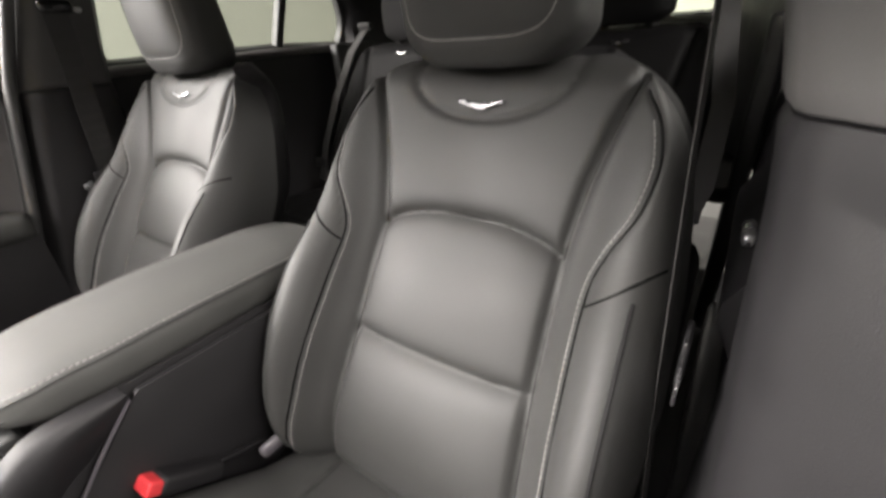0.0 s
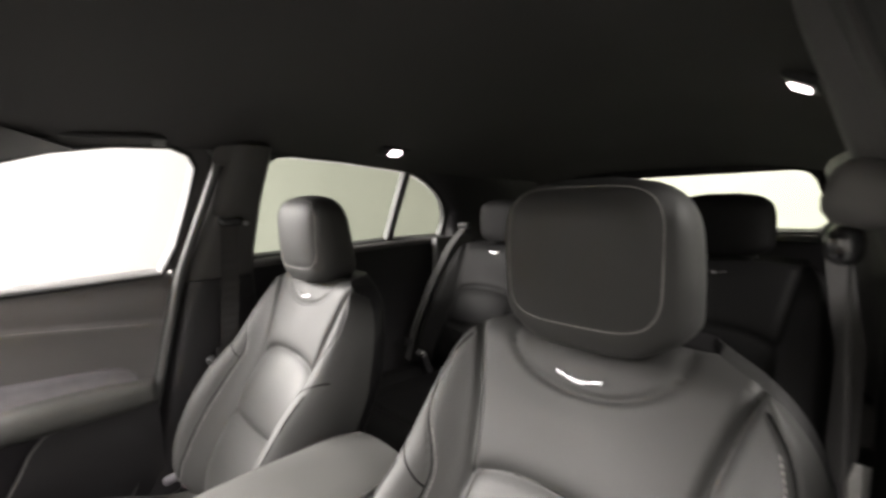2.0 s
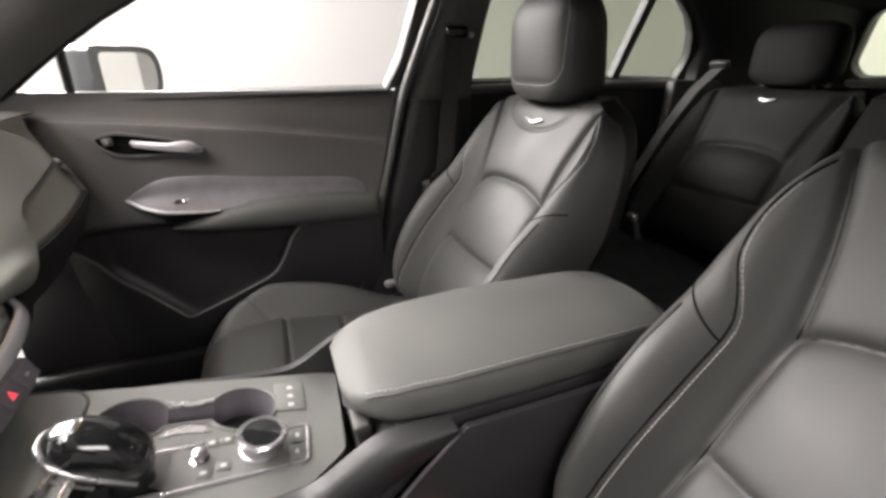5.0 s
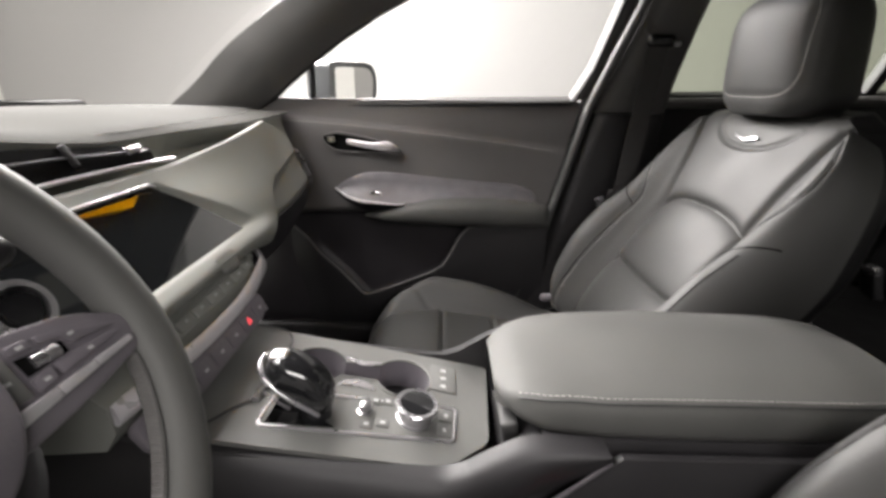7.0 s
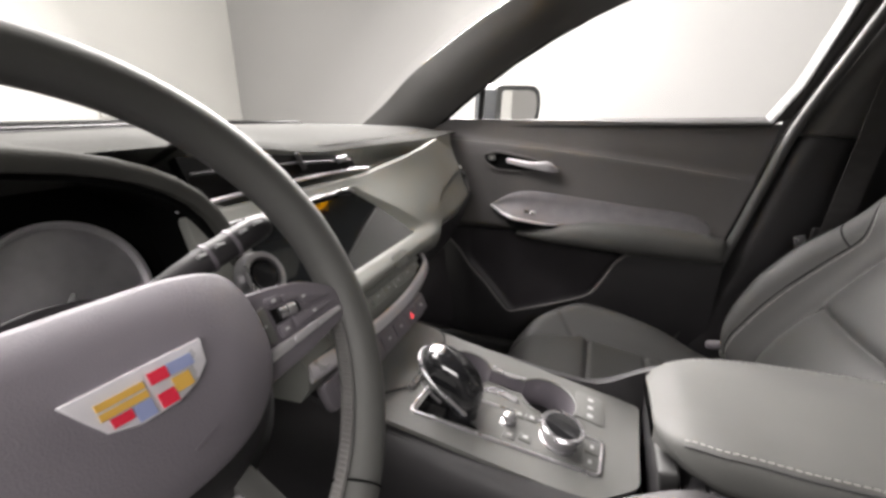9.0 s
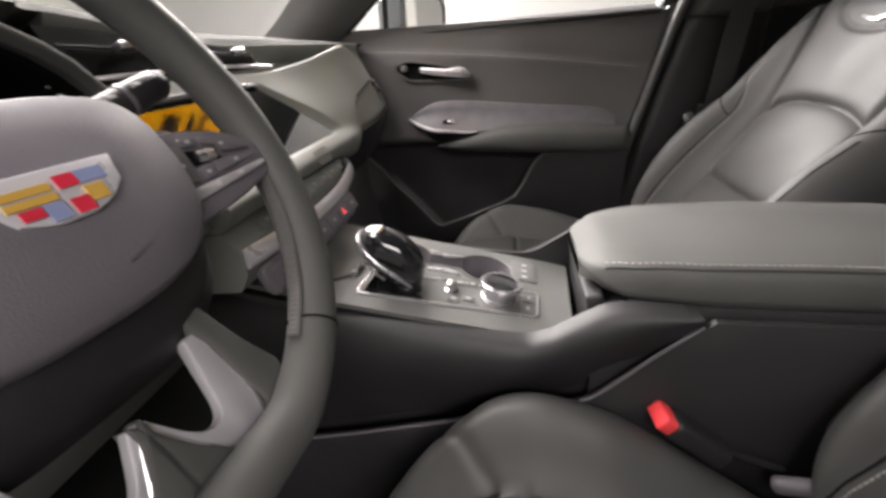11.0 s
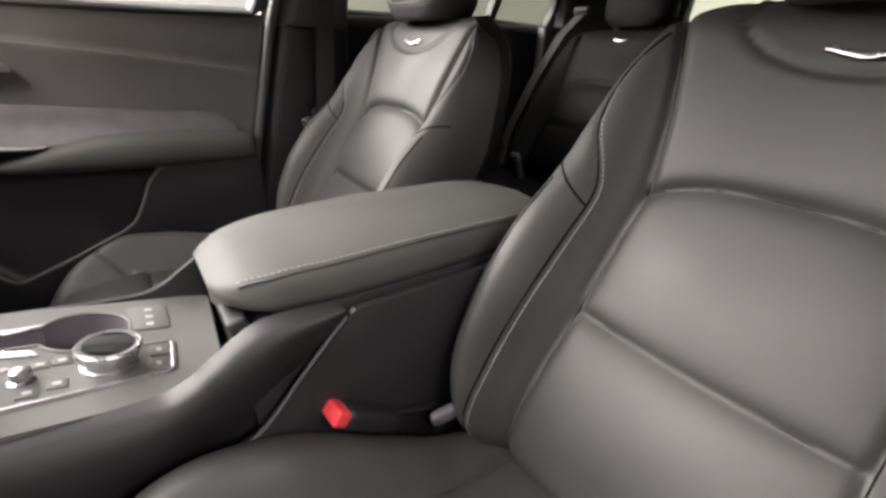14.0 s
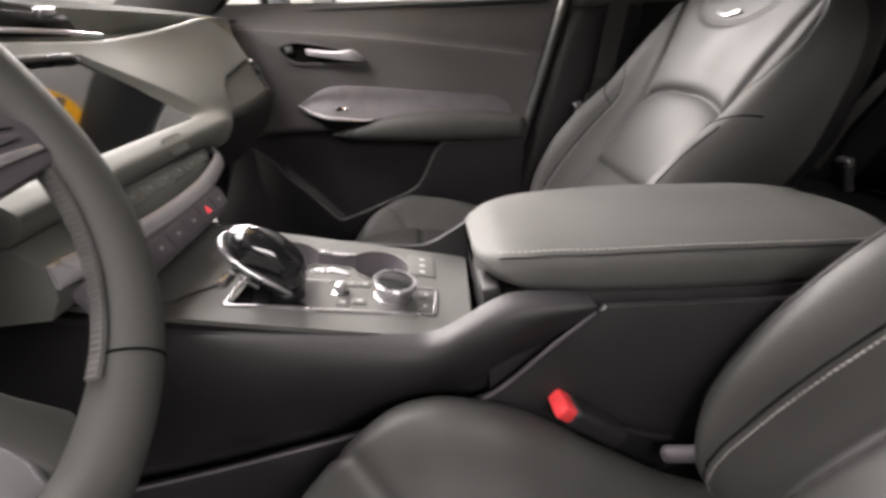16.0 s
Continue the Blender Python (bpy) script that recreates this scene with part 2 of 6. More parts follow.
def tube(pts, r, sides=10, closed=False, flat=1.0, up=None, bm=None):
    """A tube along a line. r: a radius, or one a point; flat squeezes it across the up direction."""
    p = [Vector(a) for a in pts]
    n = len(p)
    rs = r if isinstance(r, (list, tuple)) else [r] * n
    rings, side = [], None
    for i in range(n):
        t = (p[(i + 1) % n] - p[i - 1] if closed else p[min(i + 1, n - 1)] - p[max(i - 1, 0)]).normalized()
        if up is not None:
            side = t.cross(Vector(up)).normalized()
        elif side is None:
            side = t.orthogonal().normalized()
        else:
            side = (side - t * side.dot(t)).normalized()
        top = side.cross(t)
        rings.append([p[i] + rs[i] * (math.cos(a) * side + flat * math.sin(a) * top) for a in (2 * math.pi * k / sides for k in range(sides))])
    if closed:
        bm = bm or bmesh.new()
        rows = [[bm.verts.new(q) for q in ring] for ring in rings]
        for i in range(n):
            a, b = rows[i], rows[(i + 1) % n]
            if closed and i == n - 1:
                k = min(range(sides), key=lambda s: (b[s].co - a[0].co).length)
                b = b[k:] + b[:k]
            for s in range(sides):
                bm.faces.new((a[s], a[(s + 1) % sides], b[(s + 1) % sides], b[s]))
        return bm
    return loft(rings, bm=bm)


def cyl(r, h, m, sides=32, r2=None, bevel=0.0, bm=None):
    tmp = bmesh.new()
    bmesh.ops.create_cone(tmp, cap_ends=True, segments=sides, radius1=r, radius2=r if r2 is None else r2, depth=h)
    if bevel:
        rim = [e for e in tmp.edges if abs(e.verts[0].co.z - e.verts[1].co.z) < 1e-6]
        bmesh.ops.bevel(tmp, geom=rim, offset=bevel, segments=3, profile=0.5, affect="EDGES")
    tmp.transform(m)
    return merge(bm, tmp)


def lathe(profile, m, sides=40, bm=None):
    """Turns (radius, height) points round the z axis of m."""
    rings = [[m @ Vector((r * math.cos(a), r * math.sin(a), h)) for a in (2 * math.pi * k / sides for k in range(sides))] for r, h in profile]
    return loft(rings, bm=bm)


def plate(outer, holes, place, thick, bevel=0.0, bm=None):
    """A flat outline with holes, put into space by place(u, v), as thick as the vector thick."""
    tmp = bmesh.new()
    edges = []
    for loop in (outer, *holes):
        vs = [tmp.verts.new(place(*q)) for q in loop]
        edges += [tmp.edges.new((vs[i], vs[(i + 1) % len(vs)])) for i in range(len(vs))]
    if holes:
        bmesh.ops.triangle_fill(tmp, use_beauty=True, use_dissolve=False, edges=edges)
    else:
        tmp.faces.new(tmp.verts[:])
    made = bmesh.ops.extrude_face_region(tmp, geom=tmp.faces[:])
    for v in made["geom"]:
        if isinstance(v, bmesh.types.BMVert):
            v.co += Vector(thick)
    if bevel:
        bmesh.ops.recalc_face_normals(tmp, faces=tmp.faces[:])
        sharp = [e for e in tmp.edges if len(e.link_faces) == 2 and e.calc_face_angle(0) > 0.9]
        bmesh.ops.bevel(tmp, geom=sharp, offset=bevel, segments=2, profile=0.5, affect="EDGES", clamp_overlap=True)
    return merge(bm, tmp)


def round_poly(pts, r, n=5):
    """Rounds the corners of a flat outline."""
    out, m = [], len(pts)
    for i in range(m):
        a, b, c = (Vector(pts[k % m]) for k in (i - 1, i, i + 1))
        rr = r[i] if isinstance(r, (list, tuple)) else r
        d1, d2 = min(rr, (a - b).length * 0.48), min(rr, (c - b).length * 0.48)
        p, q = b + (a - b).normalized() * d1, b + (c - b).normalized() * d2
        for k in range(n + 1):
            t = k / n
            out.append(tuple((1 - t) ** 2 * p + 2 * t * (1 - t) * b + t * t * q))
    return out


def offset_poly(pts, d):
    """Shrinks (d > 0) or grows a counter-clockwise or clockwise outline."""
    area = sum(p[0] * q[1] - q[0] * p[1] for p, q in zip(pts, pts[1:] + pts[:1]))
    s, m, out = (1 if area > 0 else -1), len(pts), []
    for i in range(m):
        a, b, c = (Vector(pts[k % m][:2]) for k in (i - 1, i, i + 1))
        u, v = (b - a), (c - b)
        if u.length < 1e-6 or v.length < 1e-6:
            u = v = c - a
        u, v = u.normalized(), v.normalized()
        nn = Vector((-(u + v).y, (u + v).x))
        nn = nn.normalized() if nn.length > 1e-6 else Vector((-u.y, u.x))
        k = max(0.4, nn.dot(Vector((-u.y, u.x))))
        out.append(tuple(b + s * nn * d / k))
    return out


def stitches(pts, mat, parent, normal=(0, -1, 0), length=0.0042, gap=0.0022, r=0.0008, name="stitching"):
    """A row of thread stitches along a line."""
    bm = bmesh.new()
    p = [Vector(a) for a in pts]
    run, step = 0.0, length + gap
    for a, b in zip(p, p[1:]):
        d = (b - a).length
        if d < 1e-6:
            continue
        t = (b - a) / d
        while run < d:
            s = a + t * run
            e = a + t * (run + length)
            side = t.cross(Vector(normal)).normalized() * r
            top = Vector(normal).normalized() * r
            rings = [[q + side, q + top, q - side, q - top * 0.5] for q in (s, e)]
            loft(rings, bm=bm)
            run += step
        run -= d
    return part(name, bm, mat, parent)


def line_at(v, table):
    return float(np.interp(v, [a for a, _ in table], [b for _, b in table]))


def near_line(x, z, line):
    """The distance from a point to a polyline, both flat."""
    best = 9.0
    for (x1, z1), (x2, z2) in zip(line, line[1:]):
        dx, dz = x2 - x1, z2 - z1
        t = max(0.0, min(1.0, ((x - x1) * dx + (z - z1) * dz) / (dx * dx + dz * dz)))
        best = min(best, math.hypot(x - x1 - t * dx, z - z1 - t * dz))
    return best


def smooth01(t):
    t = max(0.0, min(1.0, t))
    return t * t * (3 - 2 * t)


# ---- the room ----
def wall(name, size, at, mat=None, label="white painted booth wall", category="wall"):
    return solid(name, rbox(size, at, bevel=0.0), mat or WALLPAINT, label, category, kind="structure", smooth=0)


wall("ground", (40, 40, 0.1), (0, 0, -0.05), FLOORPAINT, "smooth grey painted workshop floor", "floor")
wall("wall_front", (8.2, 0.15, 3.2), (0.4, -4.6, 1.6))
wall("wall_back", (8.2, 0.15, 3.2), (0.4, 5.0, 1.6))
wall("wall_side", (0.15, 9.75, 3.2), (-3.6, 0.2, 1.6), OFFWHITE, "off-white painted booth wall")
wall("wall_open_side", (0.15, 9.75, 3.2), (4.6, 0.2, 1.6), GREYPAINT, "grey painted booth wall")
wall("ceiling", (8.5, 10, 0.15), (0.4, 0.2, 3.28), GREYPAINT, "grey painted booth ceiling", "ceiling")


# ---- the car's shell ----
def side_x(z):
    return 0.735 - 0.309 * (z - 1.2)


def on_side(s, inset=0.0):
    return lambda y, z: Vector((s * (side_x(z) - inset), y, z))


FRONT_WIN = [(-1.035, 1.203), (-0.93, 1.205), (-0.766, 1.213), (-0.587, 1.218), (-0.24, 1.226), (-0.205, 1.30), (-0.175, 1.42), (-0.158, 1.50),
             (-0.17, 1.53), (-0.21, 1.545), (-0.323, 1.541), (-0.435, 1.521), (-0.539, 1.487), (-0.638, 1.448), (-0.73, 1.404), (-0.82, 1.354), (-0.893, 1.307), (-0.965, 1.256)]
REAR_WIN = [(-0.008, 1.242), (-0.003, 1.328), (0.012, 1.415), (0.029, 1.495), (0.04, 1.522), (0.065, 1.537), (0.104, 1.542), (0.296, 1.533), (0.553, 1.511), (0.514, 1.255)]
QUARTER_WIN = [(0.542, 1.255), (0.582, 1.502), (0.63, 1.49), (0.683, 1.466), (0.74, 1.43), (0.785, 1.385), (0.81, 1.33), (0.812, 1.29), (0.80, 1.249)]
B_FRONT = [(0.45, -0.42), (0.66, -0.362), (0.73, -0.331), (0.965, -0.268), (1.155, -0.22), (1.24, -0.198), (1.41, -0.145), (1.51, -0.115), (1.56, -0.10)]
B_OUT = [(0.4, 0.775), (1.0, 0.765), (1.2, 0.722), (1.26, 0.696), (1.31, 0.676), (1.374, 0.655), (1.42, 0.637), (1.48, 0.613), (1.56, 0.592)]
B_BACK = [(0.45, 0.02), (0.8, 0.01), (1.0, 0.0), (1.24, -0.012), (1.41, 0.005), (1.56, 0.03)]


def ridge(v, c, w):
    return math.exp(-((v - c) / w) ** 2)


def b_pillar(s, z0, z1):
    rings = []
    for k in range(61):
        z = z0 + (z1 - z0) * k / 60
        y1, y2 = lerp(z, B_FRONT), lerp(z, B_BACK)
        x = lerp(z, [(0.4, 0.675), (0.9, 0.68), (1.15, 0.668), (1.25, 0.652), (1.42, 0.603), (1.56, 0.555)]) + 0.005 * ridge(z, 1.20, 0.005)
        xo = lerp(z, B_OUT) if s > 0 else lerp(z, [(0.4, 0.735), (1.2, 0.728), (1.56, 0.62)])
        rings.append([(s * xx, yy, z) for xx, yy in ((xo, y1 - 0.004), (xo - 0.012, y1 - 0.003), (min(x + 0.016, xo - 0.016), y1 + 0.028), (x + 0.003, y1 + 0.040), (x - 0.002, y1 + 0.055), (x - 0.003, (y1 + y2) / 2 + 0.02), (x + 0.004, y2 - 0.012), (x + 0.02, y2), (xo, y2))])
    return loft(rings)


def a_pillar(s):
    inner = curve([(-0.728, -1.09, 1.17), (-0.735 + 0.025, -1.04, 1.205), (-0.682, -0.935, 1.280), (-0.660, -0.84, 1.345), (-0.643, -0.735, 1.404), (-0.630, -0.613, 1.458), (-0.62, -0.50, 1.505), (-0.615, -0.39, 1.532)], 4)
    outer = curve([(-0.70, -1.30, 1.19), (-0.68, -1.20, 1.256), (-0.655, -1.11, 1.325), (-0.64, -1.026, 1.38), (-0.60, -0.868, 1.463), (-0.56, -0.733, 1.512), (-0.53, -0.65, 1.545), (-0.48, -0.56, 1.575)], 4)
    rings = []
    for a, b in zip(inner, outer):
        m = (a + b) / 2 + Vector((0.022, 0.008, -0.006))
        q1, q2 = a * 0.75 + b * 0.25 + Vector((0.016, 0.004, -0.004)), a * 0.25 + b * 0.75 + Vector((0.016, 0.006, -0.004))
        off = Vector((-0.03, 0, 0.012))
        rings.append([(-s * p.x, p.y, p.z) for p in (a + off * 0.5, a, q1, m, q2, b, b + off, (a + b) / 2 + off)])
    return loft(rings)


for s, side in ((-1, "passenger"), (1, "driver")):
    solid("b_pillar_trim", b_pillar(s, 1.2015, 1.56), TRIM, "dark grey plastic upper centre pillar trim beside the door", "pillar trim", "pillar trims", "structure")
    # Light fades down the pillar; the darker lower plastic carries that in its colour.
    solid("b_pillar_lower_trim", b_pillar(s, 0.46, 1.1985), PLASTIC, "plastic lower centre pillar trim above the sill, darkened for the fading light", "pillar trim", "pillar trims", "structure")
    solid("a_pillar_trim", a_pillar(s), TRIM, "dark grey moulded windscreen pillar trim", "pillar trim", "pillar trims", "structure")

for s in (-1, 1):
    bm = plate([(-0.42, 0.45), (-0.30, 0.80), (-0.235, 1.10), (-0.20, 1.24), (-0.125, 1.52), (-0.10, 1.60), (0.05, 1.60), (0.01, 1.30), (0.04, 1.2), (0.05, 0.45)], [], (lambda y, z: Vector((s * (lerp(z, B_OUT) + 0.018), y, z))) if s > 0 else on_side(s, -0.036), (s * 0.03, 0, 0))
    solid("b_pillar_body", bm, BODY, "silver painted centre pillar of the body", "pillar", "body pillars", "structure", smooth=0)
    if s > 0:  # the driver's door stands open and bares its seal
        seal = curve([(s * (lerp(z, B_OUT) - 0.002), lerp(z, B_FRONT) - 0.010, z) for z in (0.5, 0.7, 0.85, 1.0, 1.15, 1.25, 1.4, 1.54)], 4)
        solid("door_seal", tube(seal, 0.009, 8), RUBBER, "soft black rubber door seal along the pillar", "door seal", "door seals", "structure")
    solid("quarter_panel", rbox((0.04, 0.72, 0.82), (s * 0.665, 1.08, 0.84), (0, 0, 0), 0.01), PLASTIC, "black load space side trim", "side trim", "side trims", "structure")
    solid("underbody", rbox((0.10, 2.5, 0.30), (s * 0.70, -0.15, 0.27), (0, 0, 0), 0.03), BODY, "silver painted sill of the body", "sill", "body sills", "structure")
solid("underbody_floor", rbox((1.30, 3.9, 0.40), (0, -0.2, 0.2), (0, 0, 0), 0.02), PLASTIC, "plain black underbody of the car", "underbody", kind="structure")
EDGE = [(-0.70, 0.63), (-0.5, 0.628), (-0.39, 0.626), (0.3, 0.626), (0.55, 0.634), (0.8, 0.62), (1.40, 0.56)]
EDGE_Z = [(-0.70, 1.47), (-0.6, 1.497), (-0.5, 1.522), (-0.39, 1.54), (-0.2, 1.55), (0.1, 1.55), (0.3, 1.54), (0.55, 1.517), (0.8, 1.48), (1.40, 1.44)]
CROWN = [(-0.70, 1.572), (-0.5, 1.605), (-0.2, 1.63), (0.2, 1.635), (0.6, 1.622), (1.0, 1.575), (1.40, 1.485)]


def roof_z(x, y):
    e, ze, zc = lerp(y, EDGE), lerp(y, EDGE_Z), lerp(y, CROWN)
    return ze + (zc - ze) * (1 - min(1, abs(x) / e) ** 3.2)


def roof(lift, spread, y0, y1, ny=40, nx=32):
    rings = []
    for j in range(ny + 1):
        y = y0 + (y1 - y0) * j / ny
        e = lerp(y, EDGE) * spread
        row = []
        for i in range(nx + 1):
            x = e * math.sin(math.pi / 2 * (2 * i / nx - 1))
            row.append((x, y - (0.04 * (1 - (x / e) ** 2) if y < -0.6 else 0) * (-0.6 - y) / 0.1, roof_z(x, y) + lift))
        rings.append(row)
    return rings


bm = bmesh.new()
low, top = roof(0, 1, -0.70, 1.38), roof(0.045, 1.07, -0.70, 1.38)
loft([a + b[::-1] for a, b in zip(low, top)], bm=bm)
solid("ceiling_headliner", bm, HEADLINER, "dark grey cloth headliner under the roof", "headliner", kind="structure", smooth=50)

# floor, tunnel, sills, bulkhead
solid("floor", rbox((1.46, 2.6, 0.05), (0, -0.2, 0.425), bevel=0.01), CARPET, "black carpeted car floor", "car floor", kind="structure")
for s in (-1, 1):
    bm = rbox((0.09, 1.9, 0.14), (s * 0.715, -0.25, 0.50), bevel=0.02)
    solid("door_sill", bm, PLASTIC, "black plastic door sill trim", "sill", "door sills", "structure")
solid("bulkhead", rbox((1.46, 0.06, 0.82), (0, -1.55, 0.80), bevel=0.01), CARPET, "dark carpeted bulkhead of the footwell", "bulkhead", kind="structure")
bm = rbox((1.50, 0.5, 0.05), (0, -1.80, 1.165), (-3, 0, 0), 0.02)
solid("cowl", bm, COWL, "black plastic cowl below the windscreen", "cowl", kind="structure")

# windscreen: a curved pane between the pillars
bm = bmesh.new()
rings = []
for j in range(13):
    t = j / 12
    row = []
    for i in range(17):
        u = 2 * i / 16 - 1
        w = 0.70 + (0.53 - 0.70) * t
        y = -1.33 + (-0.66 + 1.33) * t - 0.14 * (1 - u * u) * (1 - 0.55 * t)
        z = 1.175 + (1.56 - 1.175) * t + 0.035 * (1 - u * u) * t + 0.05 * math.sin(math.pi * t)
        row.append((w * u, y, z))
    rings.append(row)
loft(rings, cap=False, closed=False, bm=bm)
ws = solid("windscreen_glass", bm, GLASS, "clear curved windscreen glass", "windscreen", kind="structure", smooth=60)
ws.visible_shadow = False
wp = thing("windscreen_wiper", "black wiper parked along the foot of the windscreen", "wiper", (-0.15, -1.55, 1.2))
arm = curve([(0.45, -1.62, 1.205), (0.15, -1.60, 1.213), (-0.15, -1.57, 1.213), (-0.40, -1.53, 1.212), (-0.58, -1.47, 1.203)], 5)
part("wiper_blade", tube(arm, 0.0065, 8), COWL, wp)
part("wiper_arm", tube([p + Vector((0.06, -0.035, 0.004)) for p in arm[4:]], 0.005, 8), COWL, wp)


# ---- doors ----
def skin(y0, y1, z0, z1, edge0, edge1, fx, ny, nz):
    """A moulded panel as a height field: fx(y, z) is its distance from the car's middle."""
    rows = []
    for j in range(nz + 1):
        z = z0 + (z1 - z0) * j / nz
        a, b = (lerp(z, edge0) if edge0 else y0), (lerp(z, edge1) if edge1 else y1)
        rows.append([(a + (b - a) * i / ny, z) for i in range(ny + 1)])
    return [[(fx(y, z), y, z) for y, z in row] for row in rows]


def panel(rows, s, thick):
    rings = [[(s * x, y, z) for x, y, z in r] + [(s * (max(q[0] for q in r) + thick), y, z) for x, y, z in r[::-1]] for r in rows]
    return loft(rings)


LIP = [(-1.10, 0.90), (-1.0, 0.885), (-0.955, 0.855), (-0.918, 0.812), (-0.867, 0.762), (-0.806, 0.692), (-0.797, 0.686), (-0.785, 0.686), (-0.69, 0.722), (-0.60, 0.760), (-0.572, 0.778), (-0.548, 0.818), (-0.525, 0.868), (-0.50, 0.895), (-0.475, 0.902), (-0.20, 0.902)]


def lip_z(y):
    return float(np.interp(y, [a for a, _ in LIP], [b for _, b in LIP]))


def front_door_x(y, z):
    x = lerp(z, [(0.5, 0.72), (0.62, 0.70), (0.80, 0.705), (0.9, 0.70), (1.02, 0.70), (1.15, 0.706), (1.225, 0.728)])
    line = 1.160 - 0.085 * (y + 0.75) - 0.06 * (y + 0.75) ** 2
    x -= 0.007 * smooth01((line - z) / 0.010)
    # recess of the storage pocket
    deep = smooth01((z - lip_z(y) + 0.10) / 0.08) * smooth01((0.935 - z) / 0.03) * smooth01((-0.47 - y) / 0.03) * smooth01((y + 0.99) / 0.05)
    return x + 0.042 * deep


def front_door(s):
    d = thing("front_door", "passenger front door with dark padded panel, shut", "car door", (s * 0.72, -0.62, 0.55))
    edge = [(z, y - 0.012) for z, y in B_FRONT]
    rows = skin(-1.16, 0, 0.915, 1.222, None, edge, front_door_x, 70, 40)
    part("door_panel", panel(rows, s, 0.05), DOORSKIN, d, smooth=60)
    # Lower lining changes to darker plastic in place of the armrest's shade.
    rows = skin(-1.16, 0, 0.55, 0.915, None, edge, front_door_x, 90, 48)
    part("pocket_liner", panel(rows, s, 0.05), HARD, d, "hard lower door lining, darkened for the armrest's shade", smooth=60)
    strip = [(s * (0.688 - 0.309 * max(0, z - 1.2)), y + 0.004, z) for z, y in B_FRONT[1:-1]]
    part("door_edge", tube(curve(strip, 4), 0.012, 8), FRAMEGREY, d, "grey edge of the door by the pillar", 60)
    outer = [(-1.16, 1.19), (-0.24, 1.215), (-0.188, 1.24), (-0.135, 1.42), (-0.112, 1.53), (-0.14, 1.57), (-0.25, 1.578), (-0.42, 1.56), (-0.56, 1.515), (-0.72, 1.445), (-0.88, 1.352), (-1.0, 1.268), (-1.12, 1.20)]
    f = part("window_frame", plate(outer, [FRONT_WIN], on_side(s, 0.004), (s * 0.04, 0, 0.012), 0.003), TRIM, d, smooth=30)
    loop = [on_side(s, 0.006)(y, z) for y, z in offset_poly(FRONT_WIN, -0.006)]
    part("window_seal", tube(loop, 0.006, 8, closed=True), RUBBER, f)
    # quarter-light bar of the mirror corner
    part("mirror_corner_bar", tube([on_side(s, -0.01)(-0.925, 1.20), on_side(s, -0.01)(-0.905, 1.345)], 0.008, 8), RUBBER, f)
    g = part("window_pane", plate(FRONT_WIN, [], on_side(s, -0.018), (s * 0.004, 0, 0.001)), GLASS, d, smooth=0)
    g.visible_shadow = False
    # grey inlay: a concave strip that ends in the switch shelf
    top = [(-0.866, 0.994), (-0.845, 1.010), (-0.813, 1.027), (-0.782, 1.036), (-0.735, 1.037), (-0.673, 1.033), (-0.611, 1.026), (-0.503, 1.017), (-0.38, 1.008), (-0.349, 1.001), (-0.328, 0.989), (-0.318, 0.978)]
    mid = [(-0.866, 0.991), (-0.832, 0.976), (-0.793, 0.966), (-0.732, 0.961), (-0.690, 0.958), (-0.60, 0.968), (-0.318, 0.962)]
    shelf = [(-0.866, 0.692), (-0.84, 0.668), (-0.80, 0.650), (-0.70, 0.648), (-0.62, 0.660), (-0.318, 0.684)]
    rings = []
    for k in range(56):
        y = -0.866 + 0.548 * k / 55
        zt, zm, xm = line_at(y, top), line_at(y, mid), line_at(y, shelf)
        sec = [(0.715, zt), (0.692, zt), (0.6885, zt - 0.003)]
        sec += [(0.6885 + (xm - 0.6885) * u ** 1.7, zt - 0.003 + (zm - zt + 0.003) * u ** 0.8) for u in (0.2, 0.4, 0.6, 0.8, 1.0)] + [(0.715, zm - 0.004)]
        rings.append([(s * x, y, z) for x, z in sec])
    part("inlay", loft(rings), INLAY, d, "satin grey inlay strip above the armrest", 60)
    for k in range(2):
        y = -0.765 + 0.017 * k
        xm = line_at(y, shelf) + 0.012
        part("window_switch", rbox((0.010, 0.014, 0.008), (s * (xm + 0.006), y, 0.984), (0, s * 35, 0), 0.002), GLOSS if k == 0 else CHROME, d, "small window switch")
    edgeline = [Vector((s * (line_at(y, shelf) - 0.002), y, line_at(y, mid) - 0.001)) for y in (-0.868, -0.85, -0.832, -0.81, -0.79, -0.76, -0.73, -0.70, -0.678)]
    edgeline = curve(edgeline, 4)
    part("pull_edge_trim", tube(edgeline, [0.0032 + 0.0044 * math.sin(math.pi * min(1, 0.12 + i / (len(edgeline) - 1))) for i in range(len(edgeline))], 8, flat=0.75), BRUSHED, d, "brushed silver edge of the pull pocket", 60)
    # dark pull cup under the silver edge
    rings = []
    for k in range(21):
        y = -0.864 + 0.19 * k / 20
        zb = line_at(y, [(-0.864, 0.985), (-0.83, 0.955), (-0.786, 0.922), (-0.67, 0.915)])
        zm = line_at(y, mid) - 0.003
        rings.append([(s * line_at(y, shelf), y, zm), (s * 0.672, y, zm * 0.4 + zb * 0.6), (s * 0.688, y, zb), (s * 0.71, y, zb), (s * 0.71, y, zm)])
    part("pull_cup", loft(rings), PLASTIC, d, "black pull cup", 50)
    # armrest, a padded wedge that widens to the rear
    rings = []
    for k in range(49):
        y = -0.790 + 0.505 * k / 48
